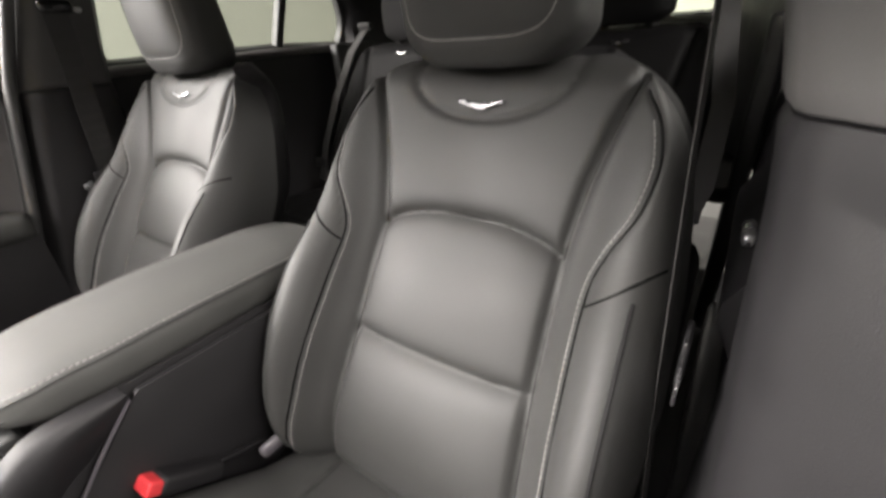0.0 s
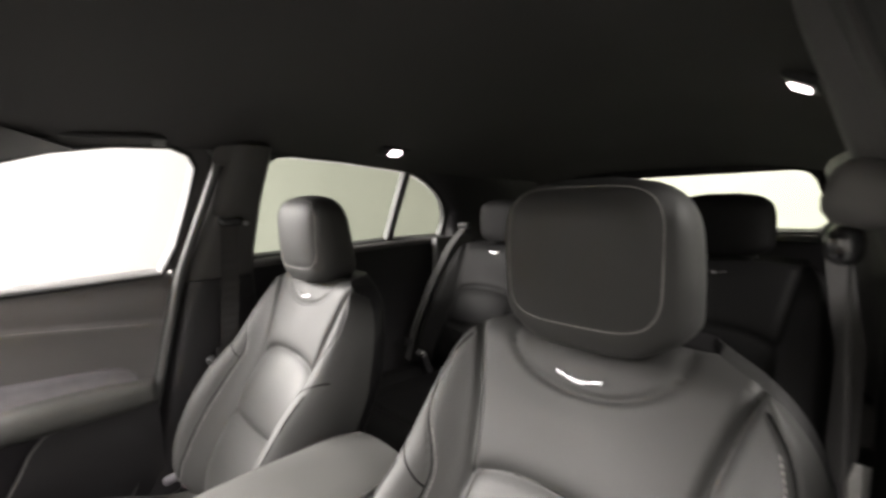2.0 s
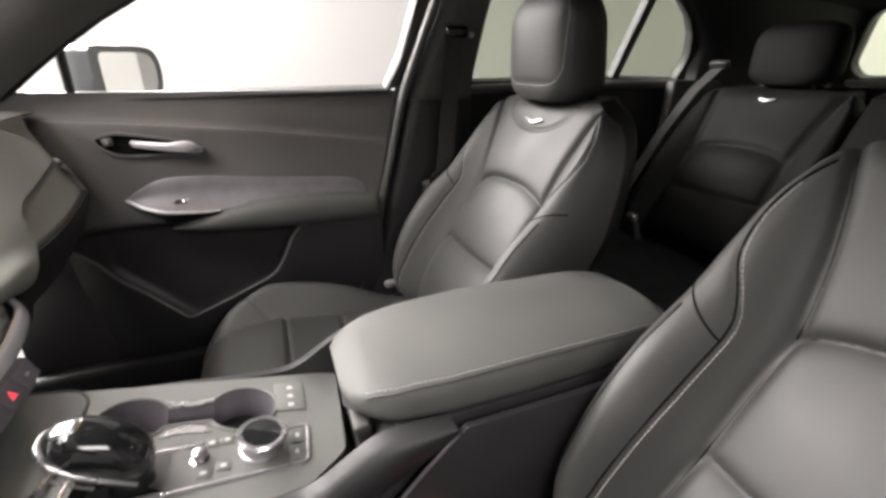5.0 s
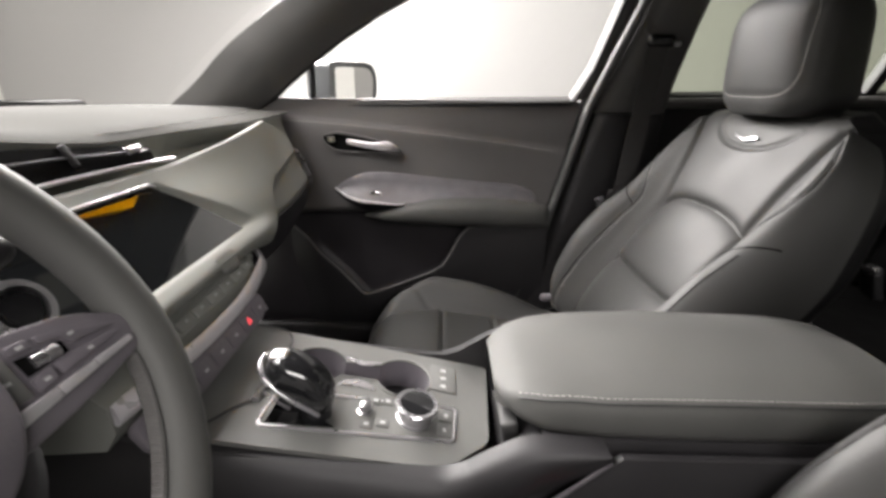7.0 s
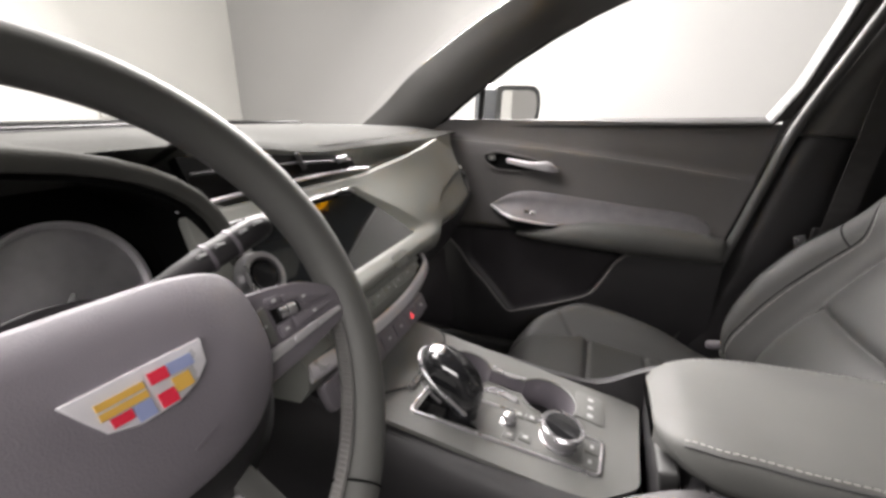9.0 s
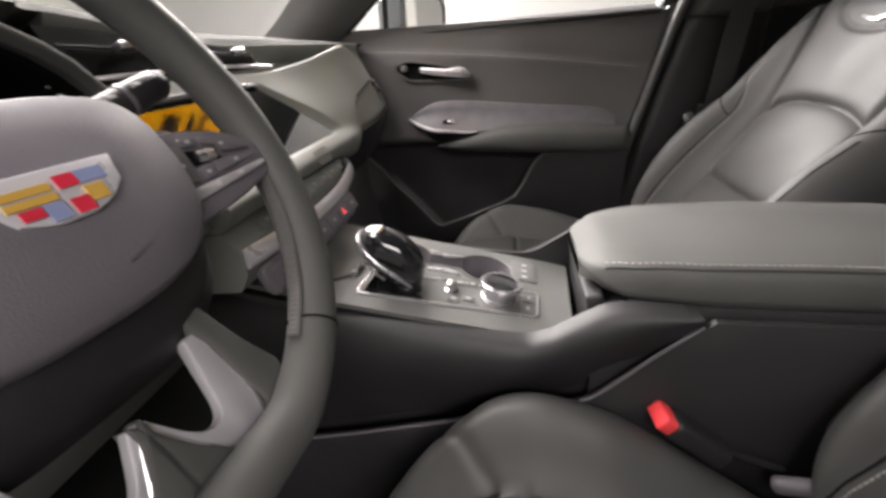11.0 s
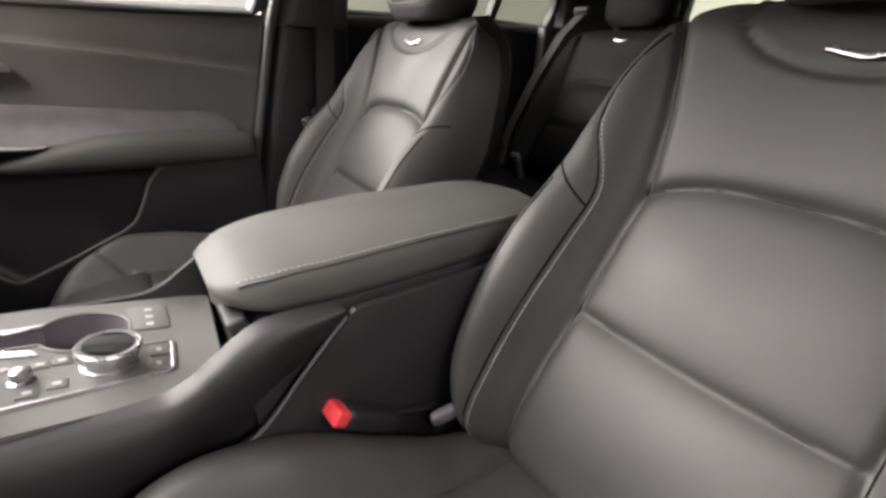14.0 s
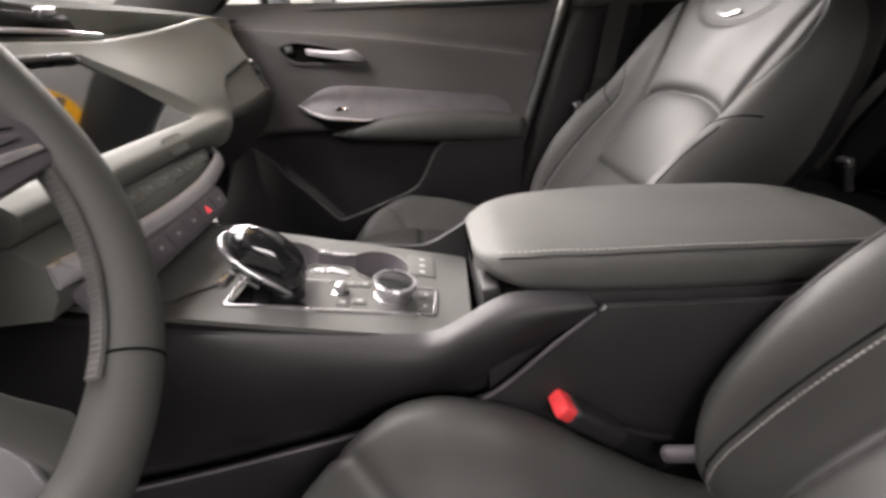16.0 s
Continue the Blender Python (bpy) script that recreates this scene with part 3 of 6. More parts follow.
        zt = line_at(y, [(-0.79, 0.921), (-0.716, 0.945), (-0.67, 0.960), (-0.609, 0.973), (-0.534, 0.976), (-0.458, 0.975), (-0.368, 0.969), (-0.285, 0.954)])
        zb = line_at(y, [(-0.79, 0.915), (-0.732, 0.906), (-0.608, 0.898), (-0.499, 0.893), (-0.285, 0.892)])
        out = line_at(y, [(-0.79, 0.032), (-0.74, 0.056), (-0.68, 0.068), (-0.55, 0.072), (-0.36, 0.062), (-0.30, 0.052), (-0.285, 0.044)])
        c, h = (zt + zb) / 2, (zt - zb) / 2
        rings.append([(s * (0.704 - out * max(0, math.cos(a)) ** 0.5 if math.cos(a) > 0 else 0.715), y, c + h * math.copysign(abs(math.sin(a)) ** 0.8, math.sin(a))) for a in (2 * math.pi * q / 24 for q in range(24))])
    part("armrest", loft(rings), LIDSKIN, d, "padded dark armrest", 70)
    # release handle in its dark bezel
    bez = round_poly([(-0.902, 1.132), (-0.857, 1.143), (-0.781, 1.130), (-0.705, 1.112), (-0.684, 1.093), (-0.697, 1.085), (-0.782, 1.086), (-0.859, 1.088), (-0.891, 1.107)], 0.014)
    b = part("handle_bezel", plate(bez, [offset_poly(bez, 0.005)], lambda y, z: Vector((s * 0.689, y, z)), (s * 0.02, 0, 0), 0.0015), DOORSKIN, d, "dark raised handle bezel")
    # Black sheet stands in for the shade inside the handle recess.
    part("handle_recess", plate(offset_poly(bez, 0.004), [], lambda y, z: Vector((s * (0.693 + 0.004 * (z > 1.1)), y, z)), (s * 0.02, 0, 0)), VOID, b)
    rings = []
    for y, zt, zb, x in ((-0.832, 1.122, 1.112, 0.692), (-0.826, 1.1235, 1.110, 0.684), (-0.80, 1.121, 1.106, 0.674), (-0.76, 1.117, 1.100, 0.668), (-0.738, 1.1195, 1.0975, 0.665), (-0.724, 1.122, 1.096, 0.663), (-0.710, 1.118, 1.0945, 0.665), (-0.699, 1.108, 1.094, 0.671), (-0.692, 1.100, 1.094, 0.682)):
        rings.append([(s * xx, y, z) for xx, z in ((x + 0.010, zt), (x + 0.002, zt - 0.001), (x, zt * 0.75 + zb * 0.25), (x + 0.0015, zt * 0.35 + zb * 0.65), (x + 0.004, zb), (x + 0.012, zb + 0.001))])
    part("release_handle", loft(rings), BADGE, d, "chrome door release handle", 50)
    part("lock_button", rbox((0.006, 0.020, 0.016), (s * 0.691, -0.872, 1.122), (8, 0, 0), 0.003), SATIN, b)
    part("lock_mark", rbox((0.001, 0.004, 0.004), (s * 0.6872, -0.872, 1.122), (8, 0, 0), 0), WHITE_PRINT, b)
    # outer wall of the storage pocket, with its rolled lip
    rings = []
    for k in range(121):
        y = -1.08 + 0.80 * k / 120
        z = lip_z(y)
        x = 0.655 + 0.045 * smooth01((-0.90 - y) / 0.14) + 0.012 * smooth01((y + 0.62) / 0.2)
        rings.append([(s * (x + 0.012), y, z - 0.004), (s * (x + 0.006), y, z), (s * (x + 0.001), y, z - 0.002), (s * x, y, z - 0.009), (s * (x + 0.004), y, z * 0.7 + 0.55 * 0.3), (s * (x + 0.014), y, 0.60), (s * 0.70, y, 0.545), (s * 0.715, y, 0.545), (s * 0.712, y, 0.60), (s * (x + 0.014), y, z - 0.02)])
    m = part("map_pocket", loft(rings), PLASTIC, d, "dark moulded map pocket", 50)
    # Lighter skin on the lip paints in the highlight along its edge.
    part("pocket_lip", tube([r[2] for r in rings[10:106]], 0.0035, 6), DOORSKIN, m, "rolled lip of the pocket, pale for its highlight", 60)
    stitches(curve([(s * 0.6972, y, 1.152 - 0.085 * (y + 0.75) - 0.06 * (y + 0.75) ** 2) for y in (-1.05, -0.85, -0.65, -0.45, -0.28)], 6), THREAD, d, (-s, 0, 0))
    return d


front_door(-1)


def rear_door(s):
    d = thing("rear_door", "rear passenger door with black panel and tinted windows", "car door", (s * 0.72, 0.3, 0.55), "rear doors")
    rows = skin(-0.03, 0.80, 0.55, 1.245, None, None, lambda y, z: lerp(z, [(0.5, 0.72), (0.7, 0.70), (0.9, 0.69), (1.1, 0.70), (1.24, 0.722)]) - 0.035 * ridge(z, 0.98, 0.05) * smooth01((0.45 - y) / 0.1), 30, 30)
    part("door_panel", panel(rows, s, 0.04), PLASTIC, d, smooth=60)
    outer = [(-0.045, 1.235), (-0.01, 1.45), (0.02, 1.56), (0.10, 1.575), (0.30, 1.568), (0.56, 1.545), (0.66, 1.52), (0.78, 1.45), (0.86, 1.36), (0.87, 1.235)]
    f = part("window_frame", plate(outer, [REAR_WIN, QUARTER_WIN], on_side(s, 0.004), (s * 0.03, 0, 0.01), 0.003), RUBBER, d, smooth=30)
    for w, n in ((REAR_WIN, "window_pane"), (QUARTER_WIN, "quarter_pane")):
        g = part(n, plate(w, [], on_side(s, -0.018), (s * 0.004, 0, 0.001)), TINTED, d, "green tinted pane", 0)
        g.visible_shadow = False
    part("release_handle", rbox((0.014, 0.05, 0.016), (s * 0.672, 0.06, 1.035), (0, 0, 0), 0.006), CHROME, d, "chrome release handle")
    part("belt_line_trim", tube([on_side(s, 0.012)(y, z) for y, z in ((-0.03, 1.222), (0.25, 1.23), (0.5, 1.236), (0.82, 1.236))], 0.014, 10), DOORSKIN, f)
    return d


rear_door(-1)
rear_door(1)

# rear pillars, tailgate and load space
for s in (-1, 1):
    rings = []
    for k in range(13):
        z = 0.9 + 0.62 * k / 12
        x = min(side_x(z), 0.70) - 0.03
        y1 = lerp(z, [(0.9, 0.79), (1.24, 0.825), (1.36, 0.83), (1.45, 0.74), (1.52, 0.62)])
        rings.append([(s * (x + 0.03), y1, z), (s * x, y1 + 0.015, z), (s * (x - 0.02), y1 + 0.10, z), (s * (x - 0.10), 1.15, z), (s * (x - 0.13), 1.34, z), (s * (x - 0.05), 1.37, z), (s * (x + 0.05), 1.2, z)])
    solid("rear_pillar_trim", loft(rings), PLASTIC, "black plastic rear pillar trim", "pillar trim", "pillar trims", "structure", smooth=50)
BACK_WIN = round_poly([(-0.49, 1.262), (0.49, 1.262), (0.52, 1.30), (0.47, 1.47), (-0.47, 1.47), (-0.52, 1.30)], [0.02, 0.02, 0.02, 0.05, 0.05, 0.02])
tail = lambda x, z: Vector((x, 1.42 - 0.40 * (z - 1.25), z))
t = thing("tailgate", "black tailgate inner panel with a wide rear window", "tailgate", (0, 1.4, 0.7))
outer = [(-0.60, 0.7), (0.60, 0.7), (0.66, 1.2), (0.58, 1.56), (-0.58, 1.56), (-0.66, 1.2)]
part("tailgate_panel", plate(outer, [BACK_WIN], tail, (0, 0.05, 0.01), 0.003), PLASTIC, t, smooth=30)
g = part("rear_pane", plate(BACK_WIN, [], lambda x, z: tail(x, z) + Vector((0, 0.02, 0)), (0, 0.004, 0)), TINTED, t, "tinted rear window", 0)
g.visible_shadow = False
# Pale skin puts the light on this ledge into its colour.
part("window_ledge", rbox((1.0, 0.05, 0.02), (0, 1.385, 1.243), (-10, 0, 0), 0.008), DASH, t, "ledge under the rear window, coloured pale to look lit")
solid("load_floor", rbox((1.3, 0.75, 0.04), (0, 1.06, 0.86), bevel=0.01), CARPET, "black carpeted load floor", "load floor", kind="structure")


# ---- seats ----
class Back:
    """A seat back as a moulded front with a wrapped rear: tables run over the height."""

    def __init__(self, line, width, insert, bolster, deep, seams, arch, cross, collar, top):
        self.line, self.width, self.insert, self.bolster, self.deep = line, width, insert, bolster, deep
        self.seams, self.arch, self.cross, self.collar, self.top = seams, arch, cross, collar, top
        self.z0, self.z1 = line[0][0], line[-1][0]

    def arch_z(self, x):
        a = abs(x) / 0.135
        return self.arch + 0.026 * (1 - min(1, a) ** 2.8)

    def groove(self, x, z):
        """How deep the seams cut in, and how the padding swells between them."""
        a, wi = abs(x), lerp(z, self.insert)
        cut = 0.0
        cut += 0.010 * ridge(a, wi, 0.006) if z < self.top - 0.02 else 0
        if a < wi:
            for zs, k in ((self.arch_z(x), 0.013), (self.cross - 0.004 * (1 - (a / 0.135) ** 2), 0.012)):
                d = z - zs
                cut += k * math.exp(-abs(d) / 0.007) if d > 0 else k * math.exp(-abs(d) / 0.013)
        for line in self.seams:
            cut += 0.0035 * ridge(near_line(a, z, line), 0, 0.0032)
        if self.collar and z > self.arch:
            hw, zc, dep = self.collar
            q = math.hypot(a / hw, (z - zc) / dep) if z < zc else a / hw
            cut += 0.004 * ridge((q - 1) * dep, 0, 0.004)
            if q < 1:
                cut += 0.002
        return cut

    def front(self, x, z):
        """The point on the padded front."""
        w, wi, hb = lerp(z, self.width), lerp(z, self.insert), lerp(z, self.bolster)
        a = min(abs(x), w * 0.9999)
        t = (a - wi) / max(0.01, w - wi)
        side = lerp(z, self.deep) * 0.55
        if t <= 0:
            h = 0.010 * (1 - (a / max(wi, 0.01)) ** 4) * 0.6
            za, zc = self.arch_z(x), self.cross
            if zc < z < za:
                h += 0.005 * math.sin(math.pi * (z - zc) / (za - zc)) * (1 - (a / max(wi, 0.01)) ** 6)
            elif z < zc:
                h += 0.006 * math.sin(math.pi * min(1, (zc - z) / 0.14)) * (1 - (a / max(wi, 0.01)) ** 6)
        elif t < 0.62:
            h = hb * smooth01(t / 0.62)
        else:
            s = (t - 0.62) / 0.38
            h = hb - (hb + side) * (1 - math.sqrt(max(0.0, 1 - s ** 2.3)))
        h -= self.groove(x, z)
        q = (z - (self.top - 0.05)) / 0.05
        if q > 0:
            h -= 0.05 * (1 - math.sqrt(max(0.0, 1 - min(1, q) ** 2)))
        q = (self.z0 + 0.05 - z) / 0.05
        if q > 0:
            h -= 0.04 * (1 - math.sqrt(max(0.0, 1 - min(1, q) ** 2)))
        y = lerp(z, self.line)
        return Vector((math.copysign(abs(x), x), y - 0.90 * h, z + 0.43 * h * (1 if t < 0.9 else 1)))

    def region(self, x, z):
        a, wi = abs(x), lerp(z, self.insert)
        if self.collar and z > self.arch:
            hw, zc, dep = self.collar
            if (math.hypot(a / hw, (z - zc) / dep) if z < zc else a / hw) < 1:
                return "collar"
        if a < wi:
            return "upper_insert" if z > self.arch_z(x) else "lumbar_insert" if z > self.cross else "lower_insert"
        return "inner_bolster" if x < 0 else "outer_bolster"

    def build(self, at, seat, mats, nx=104, nz=190):
        zs = [self.z0 + (self.z1 - self.z0) * j / nz for j in range(nz + 1)]
        grid = []
        for z in zs:
            w, k = lerp(z, self.width), min(0.92, lerp(z, self.insert) / lerp(z, self.width))
            row = []
            for i in range(nx + 1):
                u = 2 * i / nx - 1
                a = abs(u) / 0.5
                a = k * a if a < 1 else k + (1 - k) * (1 - (1 - (a - 1)) ** 1.3)
                row.append((math.copysign(a * w, u), z))
            grid.append(row)
        pts = [[self.front(x, z) + at for x, z in row] for row in grid]
        away = [[None] * (nx + 1) for _ in range(nz + 1)]
        for j in range(nz + 1):
            for i in range(nx + 1):
                a = pts[j][min(i + 1, nx)] - pts[j][max(i - 1, 0)]
                b = pts[min(j + 1, nz)][i] - pts[max(j - 1, 0)][i]
                away[j][i] = a.cross(b).normalized()
        buckets = {}
        for j in range(nz):
            for i in range(nx):
                xm = (grid[j][i][0] + grid[j + 1][i + 1][0]) / 2
                zm = (grid[j][i][1] + grid[j + 1][i + 1][1]) / 2
                buckets.setdefault(self.region(xm, zm), []).append((j, i))
        for name, cells in buckets.items():
            bm, vs, keys = bmesh.new(), {}, []
            for j, i in cells:
                quad = []
                for a, b in ((j, i), (j, i + 1), (j + 1, i + 1), (j + 1, i)):
                    if (a, b) not in vs:
                        vs[a, b] = bm.verts.new(pts[a][b])
                        keys.append((a, b))
                    quad.append(vs[a, b])
                bm.faces.new(quad)
            ob = part(name, bm, mats.get(name, mats["all"]), seat, smooth=-1)
            for f in ob.data.polygons:
                f.use_smooth = True
            flip = 1 if ob.data.polygons[0].normal.dot(away[cells[0][0]][cells[0][1]]) > 0 else -1
            ob.data.normals_split_custom_set_from_vertices([away[a][b] * flip for a, b in keys])
        # the rear: side gussets and back shell, closing the front
        rings = []
        for j, z in enumerate(zs):
            w, dp, y = lerp(z, self.width), lerp(z, self.deep), lerp(z, self.line)
            l, r = pts[j][0], pts[j][-1]
            back = [(0.98, 0.75), (0.93, 0.93), (0.84, 1.0), (0.4, 1.04), (0, 1.05), (-0.4, 1.04), (-0.84, 1.0), (-0.93, 0.93), (-0.98, 0.75)]
            rings.append([r] + [Vector((u * w, y + 0.9 * dp * k, z - 0.1 * dp)) + at for u, k in back] + [l])
        bm = loft(rings, cap=False, closed=False)
        for ring in (pts[-1] + rings[-1][1:-1], pts[0][::-1] + rings[0][::-1][1:-1]):
            bm.faces.new([bm.verts.new(p) for p in ring])
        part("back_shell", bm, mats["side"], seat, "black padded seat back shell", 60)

    def line_on(self, flat, at, lift=0.0012, n=5):
        """A line of (x, z) laid on the padding."""
        return [self.front(p.x, p.y) + at + Vector((0, -0.9, 0.4)) * lift for p in curve([(x, z, 0) for x, z in flat], n)]


BOLSTER_SEAM = [(0.186, 1.190), (0.205, 1.160), (0.214, 1.12), (0.208, 1.075), (0.188, 1.035), (0.176, 1.00), (0.177, 0.94), (0.186, 0.80), (0.190, 0.68)]
NOTCH_SEAM = [(0.177, 0.985), (0.205, 1.003), (0.240, 1.030)]
PIPE_SEAM = [(0.222, 1.0), (0.226, 0.85), (0.222, 0.68)]
FRONT_BACK = Back(
    line=[(0.655, -0.225), (0.70, -0.232), (0.75, -0.222), (0.80, -0.198), (0.889, -0.146), (0.95, -0.107), (1.017, -0.062), (1.09, -0.032), (1.17, 0.002), (1.237, 0.034)],
    width=[(0.655, 0.195), (0.70, 0.222), (0.78, 0.255), (0.90, 0.264), (1.0, 0.259), (1.08, 0.249), (1.13, 0.239), (1.17, 0.222), (1.195, 0.201), (1.215, 0.174), (1.228, 0.146), (1.237, 0.116)],
    insert=[(0.655, 0.150), (0.75, 0.146), (0.90, 0.136), (1.03, 0.134), (1.10, 0.145), (1.16, 0.162), (1.20, 0.176), (1.237, 0.19)],
    bolster=[(0.655, 0.03), (0.72, 0.058), (0.80, 0.074), (0.87, 0.082), (0.95, 0.074), (1.02, 0.050), (1.10, 0.028), (1.18, 0.007), (1.237, 0.0)],
    deep=[(0.655, 0.11), (0.8, 0.15), (1.0, 0.14), (1.1, 0.12), (1.2, 0.10), (1.237, 0.085)],
    seams=[BOLSTER_SEAM], arch=1.018, cross=0.884, collar=(0.112, 1.212, 0.058), top=1.237)


def chevron(parent, at, size, tilt):
    """A small bright metal V."""
    out = [(-0.5, 0.10), (-0.48, 0.025), (-0.06, -0.085), (0.06, -0.085), (0.48, 0.025), (0.5, 0.10), (0.05, 0.0), (-0.05, 0.0)]
    m = Matrix.Translation(at) @ pose(0, 0, 0, 90 - tilt, 0, 0)
    bm = plate([(x * size, z * size) for x, z in out], [], lambda x, z: m @ Vector((x, z, 0)), m.to_3x3() @ Vector((0, 0, 0.0025)), 0.0006)
    return part("emblem", bm, CHROME, parent, "small bright metal chevron badge")


def headrest(parent, at, w, h, d, lean, mat, groove=True):
    """A padded head restraint on two posts; at: the middle of its underside."""
    n = 48
    rings = []
    for k in range(33):
        v = k / 32
        e = math.sin(math.pi * min(1, max(0, 0.035 + 0.93 * v)))
        b = 1 - (1 - min(1, v / 0.22)) ** 2.2 * 0.34
        tp = math.sqrt(max(0.0, 1 - (max(0, v - 0.55) / 0.45) ** 3.6))
        hw = w / 2 * b * (0.30 + 0.70 * tp) * (1 - 0.05 * abs(v - 0.4))
        hd = d / 2 * (0.75 + 0.25 * b) * (0.22 + 0.78 * tp) * (1 - 0.18 * v)
        row = []
        for q in range(n):
            a = 2 * math.pi * q / n
            c, s = math.cos(a), math.sin(a)
            x, y = hw * math.copysign(abs(c) ** 0.55, c), hd * math.copysign(abs(s) ** 0.66, s)
            if y < 0:
                y -= 0.010 * (1 - (x / hw) ** 2) * e
                if groove:
                    inx, inv = abs(x) / (w / 2), v
                    edge = max(inx / 0.80, abs(inv - 0.57) / 0.40)
                    y += 0.004 * ridge(edge, 1, 0.035)
            row.append(Vector((x, y + lean * v * h, v * h)) + at)
        rings.append(row)
    body = part("head_restraint", loft(rings), mat, parent, "padded black leather head restraint", 80)
    if groove:
        seam = []
        for k in range(64):
            a = 2 * math.pi * k / 64
            c, s = math.cos(a), math.sin(a)
            seam.append((0.80 * math.copysign(abs(c) ** 0.45, c), 0.55 + 0.40 * math.copysign(abs(s) ** 0.45, s)))
        pts = []
        for u, v in seam:
            i = min(31, int(v * 32))
            f = v * 32 - i
            best = []
            for row in (rings[i], rings[i + 1]):
                front = [p - at for p in row if (p - at).y <= lean * v * h + 0.001]
                front.sort(key=lambda p: p.x)
                xs, y_s, z_s = [p.x for p in front], [p.y for p in front], [p.z for p in front]
                x = u * w / 2
                x = max(xs[0], min(xs[-1], x))
                best.append(Vector((x, float(np.interp(x, xs, y_s)), z_s[0])))
            pts.append(best[0].lerp(best[1], f) + at + Vector((0, 0.0002, 0)))
        part("face_seam", tube(pts, 0.0009, 6, closed=True), THREAD, body, "stitched edge of the front panel")
    for s in (-1, 1):
        part("post", tube([at + Vector((s * 0.06, 0.004, 0.03)), at + Vector((s * 0.06, 0.0, -0.06))], 0.006, 10), CHROME if groove else PLASTIC, parent, "head restraint post")
        part("post_collar", lathe([(0.017, 0), (0.017, 0.006), (0.011, 0.009)], Matrix.Translation(at + Vector((s * 0.06, 0.002, -0.006))), 20), PLASTIC, parent)
    return body


def cushion_top(x, y, spec):
    """The padded top of a seat cushion."""
    a = abs(x)
    w = lerp(y, spec["width"])
    wi = lerp(y, spec["insert"])
    z = lerp(y, spec["top"])
    t = (a - wi) / max(0.01, w - wi)
    h, rise = 0, lerp(y, spec["bolster"])
    if t > 0:
        h = rise * smooth01(t / 0.45) if t < 0.45 else rise - (rise + 0.07) * (1 - math.sqrt(max(0, 1 - ((t - 0.45) / 0.55) ** 2.2)))
    h -= 0.008 * ridge(a, wi, 0.005)
    for c in spec["cross"]:
        if a < wi + 0.003:
            h -= 0.008 * ridge(y, c, 0.005)
    for line in spec["seams"]:
        h -= 0.007 * ridge(near_line(a, y, line), 0, 0.0045)
    return z + h


def cushion(parent, at, spec, mat, ny=130, nx=96):
    y0, y1 = spec["top"][0][0], spec["top"][-1][0]
    rings = []
    for j in range(ny + 1):
        y = y0 + (y1 - y0) * (j / ny)
        w = lerp(y, spec["width"])
        row = []
        for i in range(nx + 1):
            u = 2 * i / nx - 1
            x = w * math.copysign(1 - (1 - abs(u)) ** 1.3, u)
            q = max(0.0, (y0 + 0.075 - y) / 0.075)
            row.append(Vector((x, y, cushion_top(x, y, spec) - 0.075 * (1 - math.sqrt(max(0, 1 - q * q))))) + at)
        zb = spec["base"]
        row += [Vector((w * 0.97, y, zb + 0.02)) + at, Vector((w * 0.9, y, zb)) + at, Vector((-w * 0.9, y, zb)) + at, Vector((-w * 0.97, y, zb + 0.02)) + at]
        rings.append(row)
    return part("seat_cushion", loft(rings), mat, parent, "", 80)


CUSHION = dict(
    top=[(-0.765, 0.686), (-0.70, 0.712), (-0.60, 0.718), (-0.45, 0.698), (-0.30, 0.672), (-0.20, 0.668)],
    width=[(-0.765, 0.150), (-0.74, 0.178), (-0.70, 0.212), (-0.66, 0.238), (-0.60, 0.266), (-0.54, 0.273), (-0.45, 0.270), (-0.36, 0.255), (-0.20, 0.225)],
    insert=[(-0.765, 0.110), (-0.70, 0.132), (-0.60, 0.150), (-0.20, 0.145)], cross=[-0.57, -0.44],
    bolster=[(-0.765, 0.0), (-0.72, 0.012), (-0.66, 0.045), (-0.60, 0.062), (-0.50, 0.060), (-0.40, 0.046), (-0.30, 0.018), (-0.20, 0.0)],
    seams=[[(0.150, -0.60), (0.185, -0.645), (0.225, -0.685)]], base=0.53)
RAISED = dict(CUSHION, top=[(-0.765, 0.686), (-0.70, 0.722), (-0.62, 0.758), (-0.56, 0.766), (-0.48, 0.748), (-0.40, 0.714), (-0.30, 0.678), (-0.20, 0.668)])


